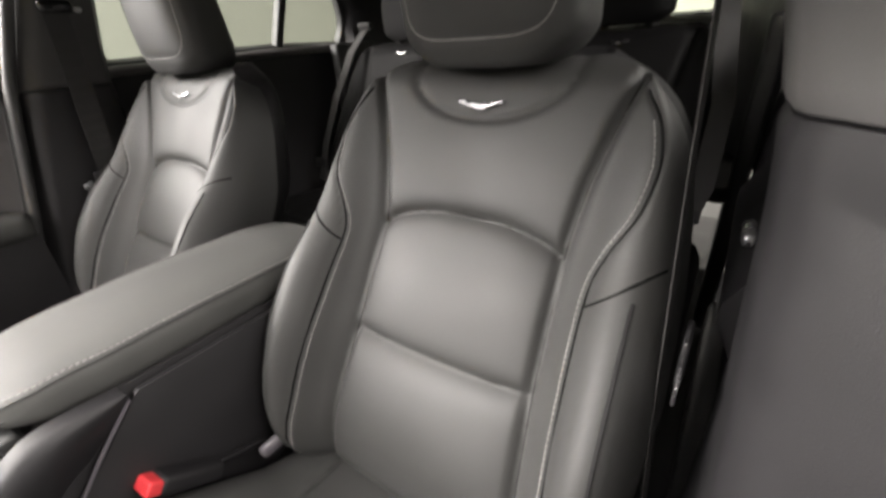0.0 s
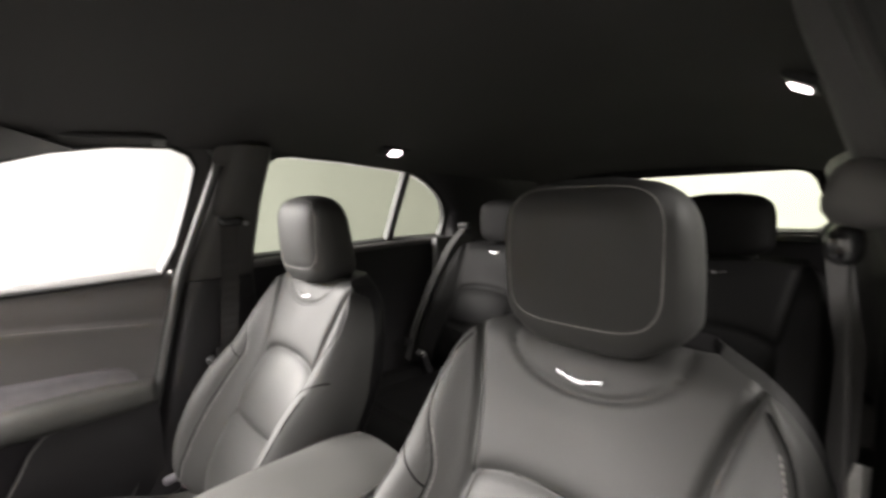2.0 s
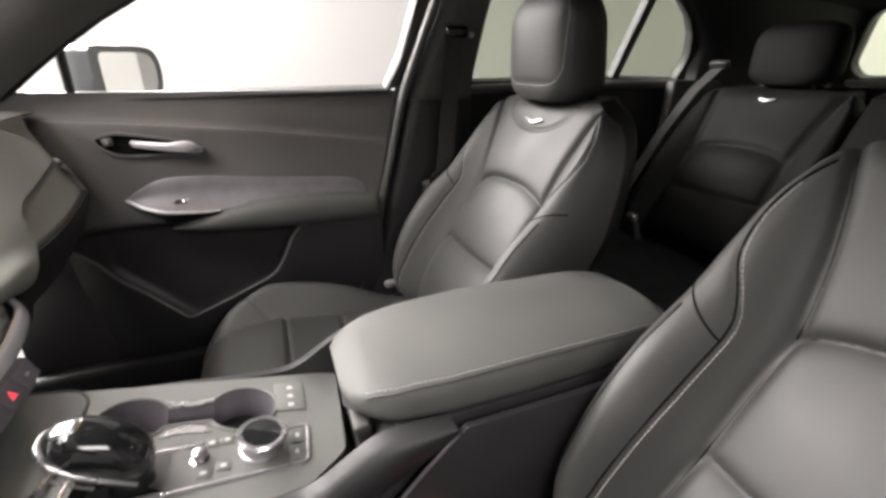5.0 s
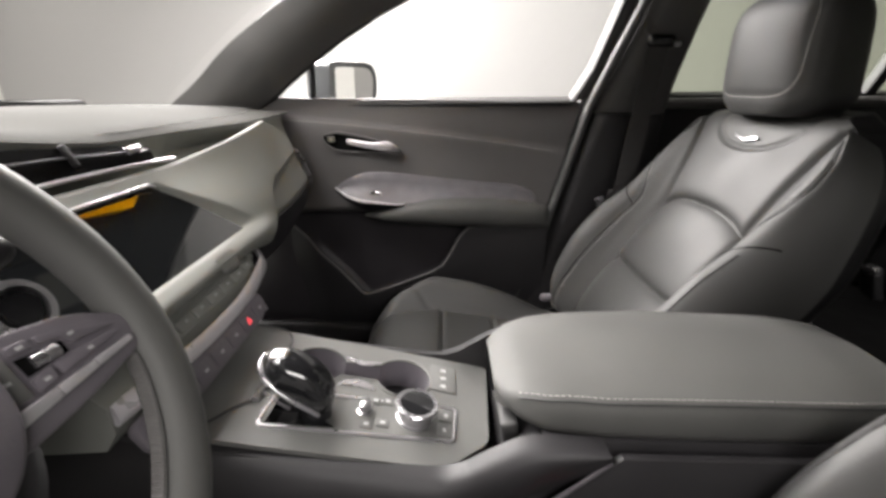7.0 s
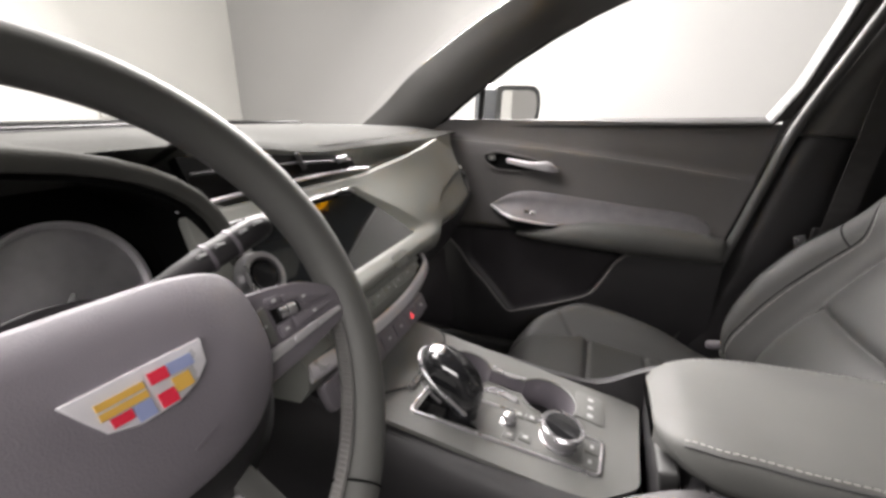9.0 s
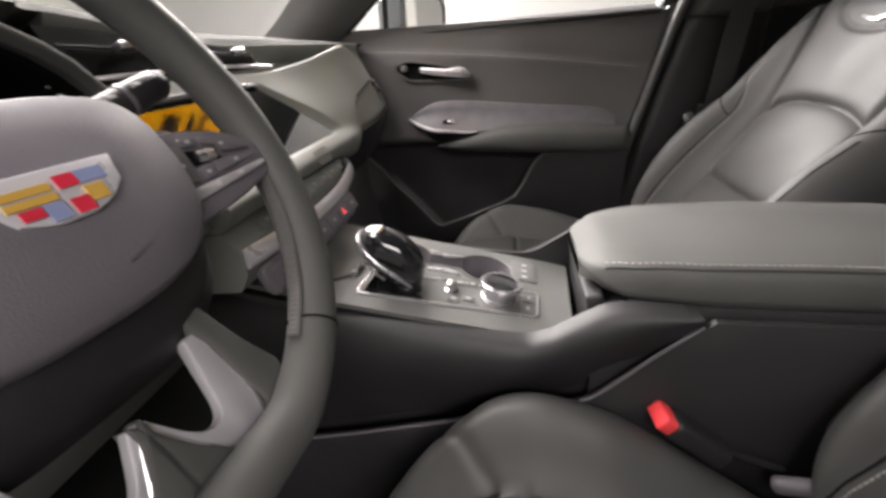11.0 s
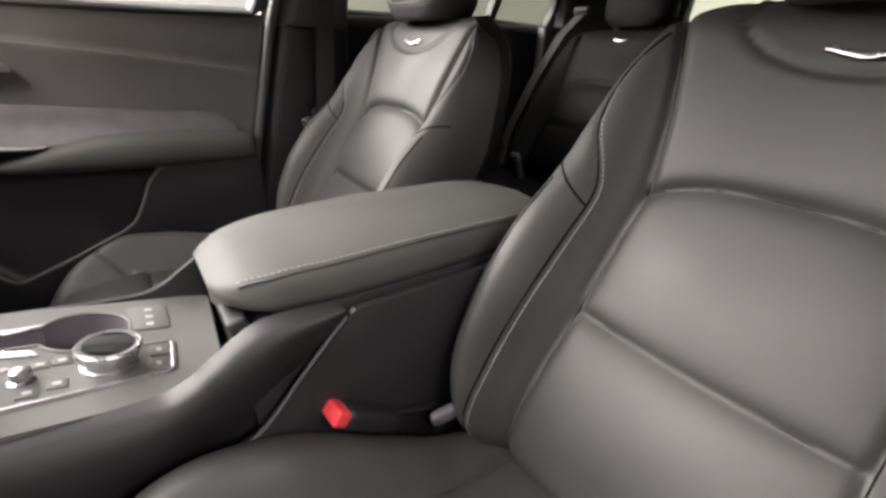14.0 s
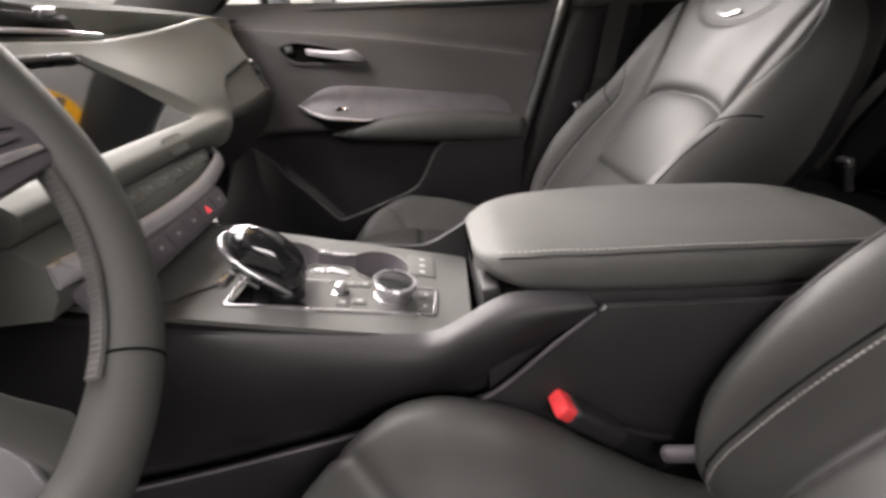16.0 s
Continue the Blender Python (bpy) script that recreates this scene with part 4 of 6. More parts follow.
def front_seat(x, base):
    seat = thing("front_seat", "black leather front car seat with winged bolsters", "car seat", (x, -0.4, 0.45), "front seats")
    at = Vector((x, 0, 0))
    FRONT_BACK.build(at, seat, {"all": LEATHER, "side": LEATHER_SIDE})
    cushion(seat, at, base, LEATHER)
    chevron(seat, FRONT_BACK.front(0, 1.172) + at + Vector((0, -0.004, 0.0)), 0.062, 24)
    headrest(seat, Vector((x, 0.045, 1.216)), 0.242, 0.205, 0.125, -0.10, LEATHER)
    for s in (-1, 1):
        stitches(FRONT_BACK.line_on([(s * (a - 0.006), z) for a, z in BOLSTER_SEAM[1:]], at), THREAD, seat)
        part("bolster_seam", tube(FRONT_BACK.line_on([(s * a, z) for a, z in BOLSTER_SEAM], at, 0.0004), 0.0016, 6), SEAM, seat)
        part("notch_seam", tube(FRONT_BACK.line_on([(s * a, z) for a, z in NOTCH_SEAM], at, -0.0006), 0.0018, 6), SEAM, seat)
        part("insert_seam", tube(FRONT_BACK.line_on([(s * lerp(z, FRONT_BACK.insert), z) for z in (0.67, 0.75, 0.85, 0.95, 1.02, 1.08, 1.13, 1.17, 1.20)], at, -0.0006), 0.0017, 6), SEAM, seat)
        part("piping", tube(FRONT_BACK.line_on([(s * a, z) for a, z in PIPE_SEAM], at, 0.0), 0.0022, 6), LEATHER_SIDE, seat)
        # valance and recliner cover
        sec = []
        for k in range(17):
            y = -0.72 + 0.56 * k / 16
            zt = lerp(y, [(-0.72, 0.60), (-0.5, 0.63), (-0.3, 0.66), (-0.16, 0.70)])
            sec.append([(x + s * 0.235, y, 0.50), (x + s * 0.262, y, 0.51), (x + s * 0.266, y, (0.5 + zt) / 2), (x + s * 0.255, y, zt - 0.01), (x + s * 0.235, y, zt)])
        part("side_valance", loft(sec), PLASTIC, seat, "black plastic seat side cover", 50)
        part("recliner_cover", lathe([(0.001, 0.0), (0.036, 0.0), (0.042, 0.006), (0.042, 0.02)], pose(x + s * 0.262, -0.215, 0.685, 0, s * 90, 0) @ pose(0, 0, -0.02, 0, 0, 0), 28), SATIN, seat)
        part("rail", rbox((0.04, 0.60, 0.045), (x + s * 0.18, -0.45, 0.475), (0, 0, 0), 0.006), PLASTIC, seat, "dark steel seat rail")
    part("arch_seam", tube(FRONT_BACK.line_on([(x, FRONT_BACK.arch_z(x)) for x in (-0.133, -0.10, -0.06, 0, 0.06, 0.10, 0.133)], at, -0.0008), 0.0019, 6), SEAM, seat)
    part("cross_seam", tube(FRONT_BACK.line_on([(x, FRONT_BACK.cross - 0.004 * (1 - (x / 0.135) ** 2)) for x in (-0.134, -0.08, 0, 0.08, 0.134)], at, -0.0008), 0.0019, 6), SEAM, seat)
    part("hinge_cover", rbox((0.016, 0.070, 0.022), (x - 0.212, -0.268, 0.722), (14, 0, -14), 0.009), SPOKE, seat, "grey plastic hinge cover")
    part("pedestal", rbox((0.38, 0.45, 0.06), (x, -0.45, 0.515), (0, 0, 0), 0.01), PLASTIC, seat)
    return seat


front_seat(0.37, RAISED)
front_seat(-0.37, CUSHION)

# rear bench, its leather darkened for the shade of the rear cabin
REAR_BACK = Back(
    line=[(0.80, 0.535), (0.86, 0.555), (0.95, 0.60), (1.05, 0.652), (1.12, 0.69), (1.20, 0.735), (1.25, 0.762)],
    width=[(0.80, 0.235), (0.90, 0.245), (1.05, 0.24), (1.15, 0.225), (1.20, 0.205), (1.235, 0.185), (1.25, 0.16)],
    insert=[(0.80, 0.15), (0.95, 0.138), (1.06, 0.135), (1.16, 0.15), (1.25, 0.17)],
    bolster=[(0.80, 0.03), (0.9, 0.035), (1.1, 0.02), (1.2, 0.008), (1.25, 0.0)],
    deep=[(0.80, 0.12), (1.1, 0.12), (1.25, 0.09)],
    seams=[[(0.185, 1.20), (0.185, 0.82)]], arch=1.060, cross=0.955, collar=None, top=1.25)
bench = thing("rear_bench", "black leather rear bench with two shaped outer places", "car seat", (0, 0.35, 0.6))
for s in (-1, 1):
    at = Vector((s * 0.35, 0, 0))
    REAR_BACK.build(at, bench, {"all": BENCH_SHADED, "side": BENCH_SHADED}, 48, 70)
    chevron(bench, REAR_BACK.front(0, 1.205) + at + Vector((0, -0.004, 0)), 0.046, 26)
    headrest(bench, Vector((s * 0.345, 0.80, 1.245)), 0.22, 0.155, 0.10, -0.05, BENCH_SHADED, False)
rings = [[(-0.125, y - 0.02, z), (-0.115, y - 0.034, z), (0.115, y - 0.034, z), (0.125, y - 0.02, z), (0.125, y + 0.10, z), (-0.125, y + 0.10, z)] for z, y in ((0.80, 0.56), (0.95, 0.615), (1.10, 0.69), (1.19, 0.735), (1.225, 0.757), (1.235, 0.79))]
part("centre_armrest", loft(rings), BENCH_SHADED, bench, "folded centre armrest", 40)
part("centre_backrest_frame", rbox((0.27, 0.10, 0.46), (0, 0.75, 1.02), (-26, 0, 0), 0.03), BENCH_SHADED, bench)
REAR_CUSHION = dict(
    top=[(0.09, 0.770), (0.18, 0.792), (0.32, 0.785), (0.45, 0.775), (0.60, 0.77)], width=[(0.09, 0.60), (0.2, 0.63), (0.60, 0.63)],
    insert=[(0.09, 0.50), (0.60, 0.50)], bolster=[(0.09, 0.015), (0.60, 0.015)], cross=[0.22], seams=[[(0.19, 0.1), (0.19, 0.6)], [(0.12, 0.1), (0.12, 0.6)]], base=0.56)
cushion(bench, Vector((0, 0, 0)), REAR_CUSHION, BENCH_SHADED, 70, 120)


# ---- dashboard ----
def dash_ring(x):
    a = x / 0.70
    end = smooth01((abs(x) - 0.30) / 0.40)
    f = 0.06 * end  # the face draws forward towards the doors
    dent = 0.045 * smooth01((x + 0.50) / 0.26) * (1 - smooth01((x - 0.17) / 0.03))  # the bay of the screen
    bay = 0.17 * smooth01((x - 0.150) / 0.03) * (1 - smooth01((x - 0.565) / 0.03))  # the bay of the instruments
    bump = 0.030 * smooth01((x + 0.10) / 0.30)  # the pad climbs towards the instrument hood
    back = 0.030 * smooth01((x + 0.44) / 0.30) * (1 - smooth01((x - 0.17) / 0.03))  # the pad's lip over the vent
    pts = [(-1.58, 1.06), (-1.54, 1.165), (-1.42, 1.205 - 0.02 * a * a), (-1.25, 1.220 - 0.018 * a * a), (-1.10, 1.214 - 0.014 * a * a + 0.4 * bump), (-1.02 - 0.3 * f - 0.3 * back, 1.203 - 0.012 * a * a + 0.8 * bump),
           (-0.965 - 0.5 * f - 0.7 * back, 1.196 - 0.006 * a * a + bump), (-0.945 - 0.55 * f - back, 1.188 + bump), (-0.940 - 0.6 * f - dent - bay, 1.160), (-0.912 - 0.75 * f - dent - bay, 1.110), (-0.888 - 0.7 * f - bay, 1.060), (-0.881 - 0.65 * f - bay, 1.035), (-0.897 - 0.6 * f - 0.4 * bay, 1.012),
           (-0.95 - 0.6 * f, 0.995), (-1.00, 0.95), (-1.04, 0.86), (-1.10, 0.74), (-1.20, 0.66), (-1.50, 0.64), (-1.58, 0.8)]
    return [Vector((x, y, z)) for y, z in pts]


dash = thing("dashboard", "dark grey soft-skinned dashboard sweeping across the car", "dashboard", (0, -1.2, 0.7))
xs = [-0.70 + 1.40 * i / 100 for i in range(101)]
upper, lower = [], []
for x in xs:
    r = dash_ring(x)
    upper.append(r[:8] + [r[7] + Vector((0, -0.06, -0.03)), r[0] + Vector((0, 0.02, 0.02))])
    if x > -0.635:
        lower.append(r[7:] + [r[7] + Vector((0, -0.1, -0.02))])
part("top_pad", loft(upper), DASHTOP, dash, "", 50)
part("face_pad", loft(lower), DASH, dash, "", 50)
part("demister_slot", rbox((0.50, 0.012, 0.004), (0.05, -1.33, 1.221), (-3, 0, 0), 0.002), PLASTIC, dash, "thin black demister slot")
stitches([Vector((x, -0.986 - 0.05 * smooth01((abs(x) - 0.3) / 0.4), 1.1965)) for x in (-0.55, -0.45, -0.35, -0.25, -0.15, -0.05, 0.05, 0.15)], THREAD, dash, (0, 0.4, 1))
# glovebox
gb = [(-0.60, 0.96), (-0.20, 0.965), (-0.19, 0.78), (-0.58, 0.77)]
part("glovebox_lid", plate(round_poly(gb, 0.03), [], lambda x, z: Vector((x, -1.045 + 0.28 * (z - 0.9) + 0.02, z)), (0, -0.03, 0), 0.004), PLASTIC, dash, "black glovebox lid")


def face(x, z, d=0.0):
    """The sloping middle face of the dashboard; d: proud of it."""
    return Vector((x, -0.35 - 0.5 * z + 0.894 * d, z + 0.447 * d))


FACE_N = Vector((0, 0.894, 0.447))
# air vents: a black slot that narrows to a point, with slats and bright tabs
slot = [(0.175, 1.212), (0.05, 1.203), (-0.06, 1.192), (-0.107, 1.184), (-0.104, 1.169), (0.0, 1.170), (0.175, 1.172)]
vent = part("vent_slot", plate(slot, [], lambda x, z: face(x, z, -0.026), FACE_N * 0.012), VOID, dash, "black centre air vent with thin slats", 0)
part("vent_slat", tube([face(0.17, 1.195, -0.012), face(0.02, 1.189, -0.012), face(-0.10, 1.180, -0.012)], 0.0014, 6), PLASTIC, vent)
part("vent_divider", rbox((0.005, 0.008, 0.024), face(0.013, 1.190, -0.012), (26, 0, 8), 0.002), PLASTIC, vent)
for x in (-0.066, 0.105):
    part("vent_tab", rbox((0.024, 0.010, 0.007), face(x, 1.183 + 0.05 * (x + 0.066), -0.006), (26, 3, 0), 0.002), CHROME, vent, "bright vent tab")
line = [face(x, z, -0.014) for x, z in ((-0.140, 1.165), (-0.08, 1.168), (0.0, 1.170), (0.09, 1.170), (0.20, 1.168))]
part("vent_trim", tube(curve(line, 6), 0.0023, 8), BRUSHED, dash, "chrome line under the vents")


def wing(x, z, d=0.0):
    """The dashboard's face out towards the door; d: proud of it."""
    return face(x, z, d) + Vector((0, 0.002 - 0.045 * smooth01((abs(x) - 0.30) / 0.40), 0))


WING_TOP = [(-0.605, 1.106), (-0.56, 1.136), (-0.52, 1.158), (-0.44, 1.183), (-0.40, 1.181), (-0.26, 1.169), (-0.12, 1.161), (0.17, 1.163)]
WING_LOW = [(-0.605, 1.040), (-0.50, 1.036), (-0.26, 1.036), (-0.225, 1.020), (-0.20, 1.013), (-0.16, 1.020), (-0.08, 1.024), (0.17, 1.024)]
VENT_LINE = [(-0.60, 1.104), (-0.575, 1.103), (-0.45, 1.098), (-0.33, 1.088), (-0.295, 1.076), (-0.272, 1.058), (-0.262, 1.04)]


def glass_y(z):
    return -0.867 - 0.885 * (z - 1.06)


def wing_rise(x, z):
    """How far the surround stands proud: screen bay, bevel beside it, end vent and rolled edges."""
    lean = smooth01((x + 0.44) / 0.30)
    d = 0.012 + 0.010 * ridge(z, 1.036, 0.014) * smooth01((x + 0.25) / 0.08)
    d -= 0.026 * lean * smooth01((z - 1.06) / 0.11)
    edge = line_at(z, [(1.045, -0.131), (1.056, -0.127), (1.140, -0.060), (1.16, -0.052)])
    bevel = line_at(z, [(1.045, -0.182), (1.06, -0.176), (1.100, -0.128), (1.138, -0.074), (1.16, -0.064)])
    inside = min(1.0, max(0.0, (x - bevel) / (edge - bevel))) * min(1.0, max(0.0, (z - 1.050) / 0.006)) * min(1.0, max(0.0, (1.1445 - z) / 0.003))
    d += (max(-0.034, (glass_y(z) + 0.35 + 0.5 * z) * 0.894) - 0.006 - d) * inside
    if x < -0.262:
        v = z - line_at(x, VENT_LINE)
        d -= 0.006 * smooth01(0.5 - v / 0.006) + 0.005 * ridge(v, 0, 0.0025)
    low, top = line_at(x, WING_LOW), line_at(x, WING_TOP)
    q = min(1.0, max(0.0, (low + 0.012 - z) / 0.012))
    d -= 0.022 * (1 - math.sqrt(1 - q * q))
    q = min(1.0, max(0.0, (z - top + 0.005) / 0.005))
    d -= 0.006 * (1 - math.sqrt(1 - q * q))
    return d - 0.03 * max(0.0, (-0.54 - x) / 0.065) ** 2


rings = []
for i in range(181):
    x = -0.605 + 0.775 * i / 180
    low, top = line_at(x, WING_LOW), line_at(x, WING_TOP)
    zs = [low + (top - low) * j / 76 for j in range(77)]
    rings.append([wing(x, z, wing_rise(x, z)) for z in zs] + [wing(x, top, -0.04), wing(x, low, -0.04)])
house = part("screen_surround", loft(rings), DASH, dash, "", 28)
wide = [(0.150, 1.147), (-0.062, 1.147), (-0.150, 1.048), (0.150, 1.048)]
scr = part("screen", plate(wide, [], lambda x, z: Vector((x, glass_y(z), z)), (0, -0.003, -0.0026)), SCREEN, house, "dark glossy touch screen, switched off", 0)
part("screen_edge", tube([wing(x, z, wing_rise(x, z + 0.003) + 0.001) for x, z in ((0.16, 1.1455), (0.05, 1.145), (-0.054, 1.1445), (-0.063, 1.1405))], 0.0022, 8), CHROME, house, "thin chrome edge above the screen")
part("square_button", plate(round_poly([(-0.030, 1.0265), (-0.068, 1.0265), (-0.068, 1.0425), (-0.030, 1.0425)], 0.004), [], lambda x, z: face(x, z, 0.0205), FACE_N * 0.0025, 0.0008), DASH, house, "square button with an outlined edge")
part("button_outline", tube([face(x, z, 0.0222) for x, z in round_poly([(-0.029, 1.0255), (-0.069, 1.0255), (-0.069, 1.0435), (-0.029, 1.0435)], 0.005)], 0.0009, 5, closed=True), SPOKE, house)
# heater panel: two rows of keys with a chrome bar between
rings = []
for i in range(25):
    x = -0.172 + 0.345 * i / 24
    e = smooth01((-0.09 - x) / 0.08) * 0.03
    rings.append([Vector((x, y0 - e, z0)) for y0, z0 in ((-0.92, 1.024), (-0.862, 1.022), (-0.846, 1.006), (-0.845, 0.980), (-0.858, 0.960), (-0.92, 0.955))])
hv = part("heater_panel", loft(rings), DASH, dash, "grey heater panel with keys", 40)
bar = curve([(-0.178, -0.868, 1.004), (-0.14, -0.847, 1.000), (-0.06, -0.836, 0.990), (0.03, -0.834, 0.988), (0.10, -0.838, 0.991), (0.17, -0.845, 0.996)], 6)
part("heater_bar", tube(bar, 0.0105, 12, flat=0.40, up=(0, 0.97, 0.25)), BADGE, hv, "chrome bar across the heater panel")
for i in range(9):
    x = -0.135 + 0.031 * i
    e = smooth01((-0.09 - x) / 0.08) * 0.028
    k = part("key", rbox((0.028, 0.006, 0.015), (x, -0.851 - e, 1.014), (38, 0, 0), 0.0025), DASH, hv)
    part("key_mark", rbox((0.005, 0.001, 0.003), (x, -0.8484 - e, 1.0163), (38, 0, 0), 0), WHITE_PRINT, k)
bm = plate(round_poly([(0.172, 0.981), (-0.078, 0.981), (-0.082, 0.968), (-0.062, 0.953), (0.172, 0.953)], 0.008), [], lambda x, z: face(x, z, 0.0), FACE_N * 0.012, 0.003)
row = part("key_base", bm, SPOKE, hv, "dark base under the lower keys")
for i in range(7):
    x = -0.058 + 0.034 * i
    k = part("key", plate(round_poly([(x - 0.0155, 0.957), (x + 0.0155, 0.957), (x + 0.0155, 0.975), (x - 0.0155, 0.975)], 0.003), [], lambda x, z: face(x, z, 0.012), FACE_N * 0.0022, 0.0008), SPOKE, hv)
    m = 0.006 if i == 1 else 0.0028
    part("key_mark", plate([(x - m * 0.8, 0.966 - m * 0.6), (x + m * 0.8, 0.966 - m * 0.6), (x, 0.966 + m * 0.8)] if i == 1 else [(x - m, 0.965), (x + m, 0.965), (x + m, 0.968), (x - m, 0.968)], [], lambda x, z: face(x, z, 0.0143), FACE_N * 0.0006), RED_LIGHT if i == 1 else WHITE_PRINT, k, "red lit hazard mark" if i == 1 else "", 0)
# chrome end cap of the passenger vent
v = part("end_vent", tube(curve([(-0.594, -0.936, 1.108), (-0.606, -0.930, 1.088), (-0.618, -0.922, 1.058), (-0.622, -0.916, 1.034)], 6), [0.004] + [0.0085] * 17 + [0.005], 10, flat=0.6), CHROME, dash, "chrome end cap of the vent", 60)
part("end_vent_wheel", rbox((0.012, 0.014, 0.012), (-0.585, -0.912, 1.035), (20, 0, 20), 0.004), VOID, v)
rings = []
for i in range(25):
    x = -0.615 + 0.40 * i / 24
    rings.append([wing(x, 1.044, -0.004), wing(x, 1.036, 0.0), wing(x, 1.016, -0.020), wing(x, 0.985, -0.060), wing(x, 1.0, -0.09), wing(x, 1.044, -0.09)])
# Underside coloured dark for the shade below the wing.
part("under_lip", loft(rings), HARD, dash, "underside of the dashboard wing, darkened for shade", 50)
# instrument binnacle
hood = []
for i in range(21):
    a = math.pi * i / 20
    hood.append((0.37 + 0.205 * math.cos(a), 1.095 + 0.135 * math.sin(a) ** 0.6))
hood = [(0.575, 1.02)] + hood + [(0.165, 1.02)]
inner = [(0.37 + (x - 0.37) * 0.93, 1.07 + (z - 1.07) * 0.90) for x, z in hood]
bin_ = part("binnacle_hood", plate(hood, [inner], lambda x, z: Vector((x, -0.905 - 0.25 * (z - 1.1), z)), (0, -0.16, 0.01), 0.006), DASHTOP, dash, "hood over the instruments", 40)
# Lining and face are blackened to hold the shade under the hood.
inner_wall = part("hood_lining", plate(offset_poly(inner, -0.002), [offset_poly(inner, 0.004)], lambda x, z: Vector((x, -0.915 - 0.25 * (z - 1.1), z)), (0, -0.13, 0.0)), VOID, bin_, "hood lining, blackened for the shade inside")
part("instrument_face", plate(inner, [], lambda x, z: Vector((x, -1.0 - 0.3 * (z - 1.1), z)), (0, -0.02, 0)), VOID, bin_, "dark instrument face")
for x in (0.27, 0.47):
    m = pose(x, -0.994, 1.10, -73, 0, 0)
    d = part("dial_ring", lathe([(0.058, 0), (0.060, 0.006), (0.063, 0.006), (0.064, 0)], m, 40), BRUSHED, bin_, "silver dial ring")
    part("needle", rbox((0.004, 0.038, 0.002), (0, 0, 0), (0, 0, 0), 0.0008, m=m @ pose(0.012, 0.012, 0.006, 0, 0, -40)), WHITE_PRINT, d, "white dial needle")
# pale panel beside the instruments, then the starter button
part("starter_panel", plate(round_poly([(0.196, 1.165), (0.150, 1.165), (0.150, 1.030), (0.232, 1.030), (0.214, 1.10)], 0.008), [], lambda x, z: face(x, z, -0.014 - 0.15 * max(0, z - 1.09)), FACE_N * 0.012, 0.002), DASH, dash, "pale panel round the starter button")
# starter button ring
m = Matrix.Translation((0.172, -0.893, 1.094)) @ pose(0, 0, 0, -63, 0, 0)
b = part("start_button", lathe([(0.0005, 0.012), (0.014, 0.012), (0.016, 0.008), (0.016, 0)], m, 32), GLOSS, dash, "round starter button")
part("start_ring", lathe([(0.017, 0.0), (0.018, 0.013), (0.023, 0.013), (0.025, 0.004), (0.025, 0)], m, 32), CHROME, b, "bright ring round the starter button")

# ---- steering wheel ----
WN = Vector((0.0914, 0.8698, 0.4848))
WX = Vector((-0.9945, 0.1045, 0.0))
WY = WN.cross(WX)
WHEEL = Matrix.Translation((0.3705, -0.816, 1.121)) @ Matrix((WX, WY, WN)).transposed().to_4x4()
wheel = thing("steering_wheel", "black leather steering wheel with silver lower spoke", "steering wheel", WHEEL.translation)


def on_wheel(x, y, d=0.0):
    return WHEEL @ Vector((x, y, d))


rim = []
for k in range(96):
    a = 2 * math.pi * k / 96
    x, y = 0.184 * math.cos(a), 0.184 * math.sin(a)
    rim.append(on_wheel(x, max(y, -0.176 - 0.04 * (0.184 + y))))
part("rim", tube(rim, 0.0172, 14, closed=True, up=None), LIDSKIN, wheel, "leather wrapped rim", 80)
hub = round_poly([(-0.080, 0.026), (-0.05, 0.038), (0.066, 0.038), (0.094, 0.026), (0.098, -0.02), (0.082, -0.052), (0.050, -0.069), (-0.03, -0.069), (-0.064, -0.052), (-0.084, -0.02)], 0.03)
rings = []
for s, d in ((0.96, -0.03), (1.0, -0.012), (1.01, 0.008), (0.985, 0.0165), (0.93, 0.0215), (0.6, 0.0255), (0.3, 0.027), (0.02, 0.0275)):
    rings.append([on_wheel(0.01 + (x - 0.01) * s, (y + 0.015) * s - 0.015, d) for x, y in hub])
part("airbag_cover", loft(rings), HUB, wheel, "smooth black airbag cover", 50)
# deep flank of the hub below the cover, its shade put into the colour
def radial(outline, cx, cy, n=72):
    """An outline resampled at even angles round a middle."""
    polar = sorted((math.atan2(y - cy, x - cx), math.hypot(x - cx, y - cy)) for x, y in outline)
    ang = [a - 2 * math.pi for a, _ in polar] + [a for a, _ in polar] + [a + 2 * math.pi for a, _ in polar]
    rad = [r for _, r in polar] * 3
    out = []
    for k in range(n):
        a = -math.pi + 2 * math.pi * k / n
        r = float(np.interp(a, ang, rad))
        out.append((cx + r * math.cos(a), cy + r * math.sin(a)))
    return out


flank = radial(round_poly([(-0.096, 0.0), (-0.06, 0.030), (0.08, 0.030), (0.112, 0.0), (0.116, -0.050), (0.099, -0.083), (0.075, -0.098), (0.047, -0.107), (0.0, -0.106), (-0.045, -0.105), (-0.075, -0.090), (-0.098, -0.050)], 0.02), 0.01, -0.03)
face_edge = radial(hub, 0.01, -0.03)
mid = [(a * 0.45 + c * 0.55, b * 0.45 + d * 0.55) for (a, b), (c, d) in zip(face_edge, flank)]
part("hub_flank", loft([[on_wheel(x, y, d) for x, y in ring] for ring, d in ((face_edge, 0.002), (mid, -0.012), (flank, -0.032), ([(0.01 + (x - 0.01) * 0.92, -0.03 + (y + 0.03) * 0.92) for x, y in flank], -0.06))]), PLASTIC, wheel, "flank of the hub, darkened for its shade", 60)
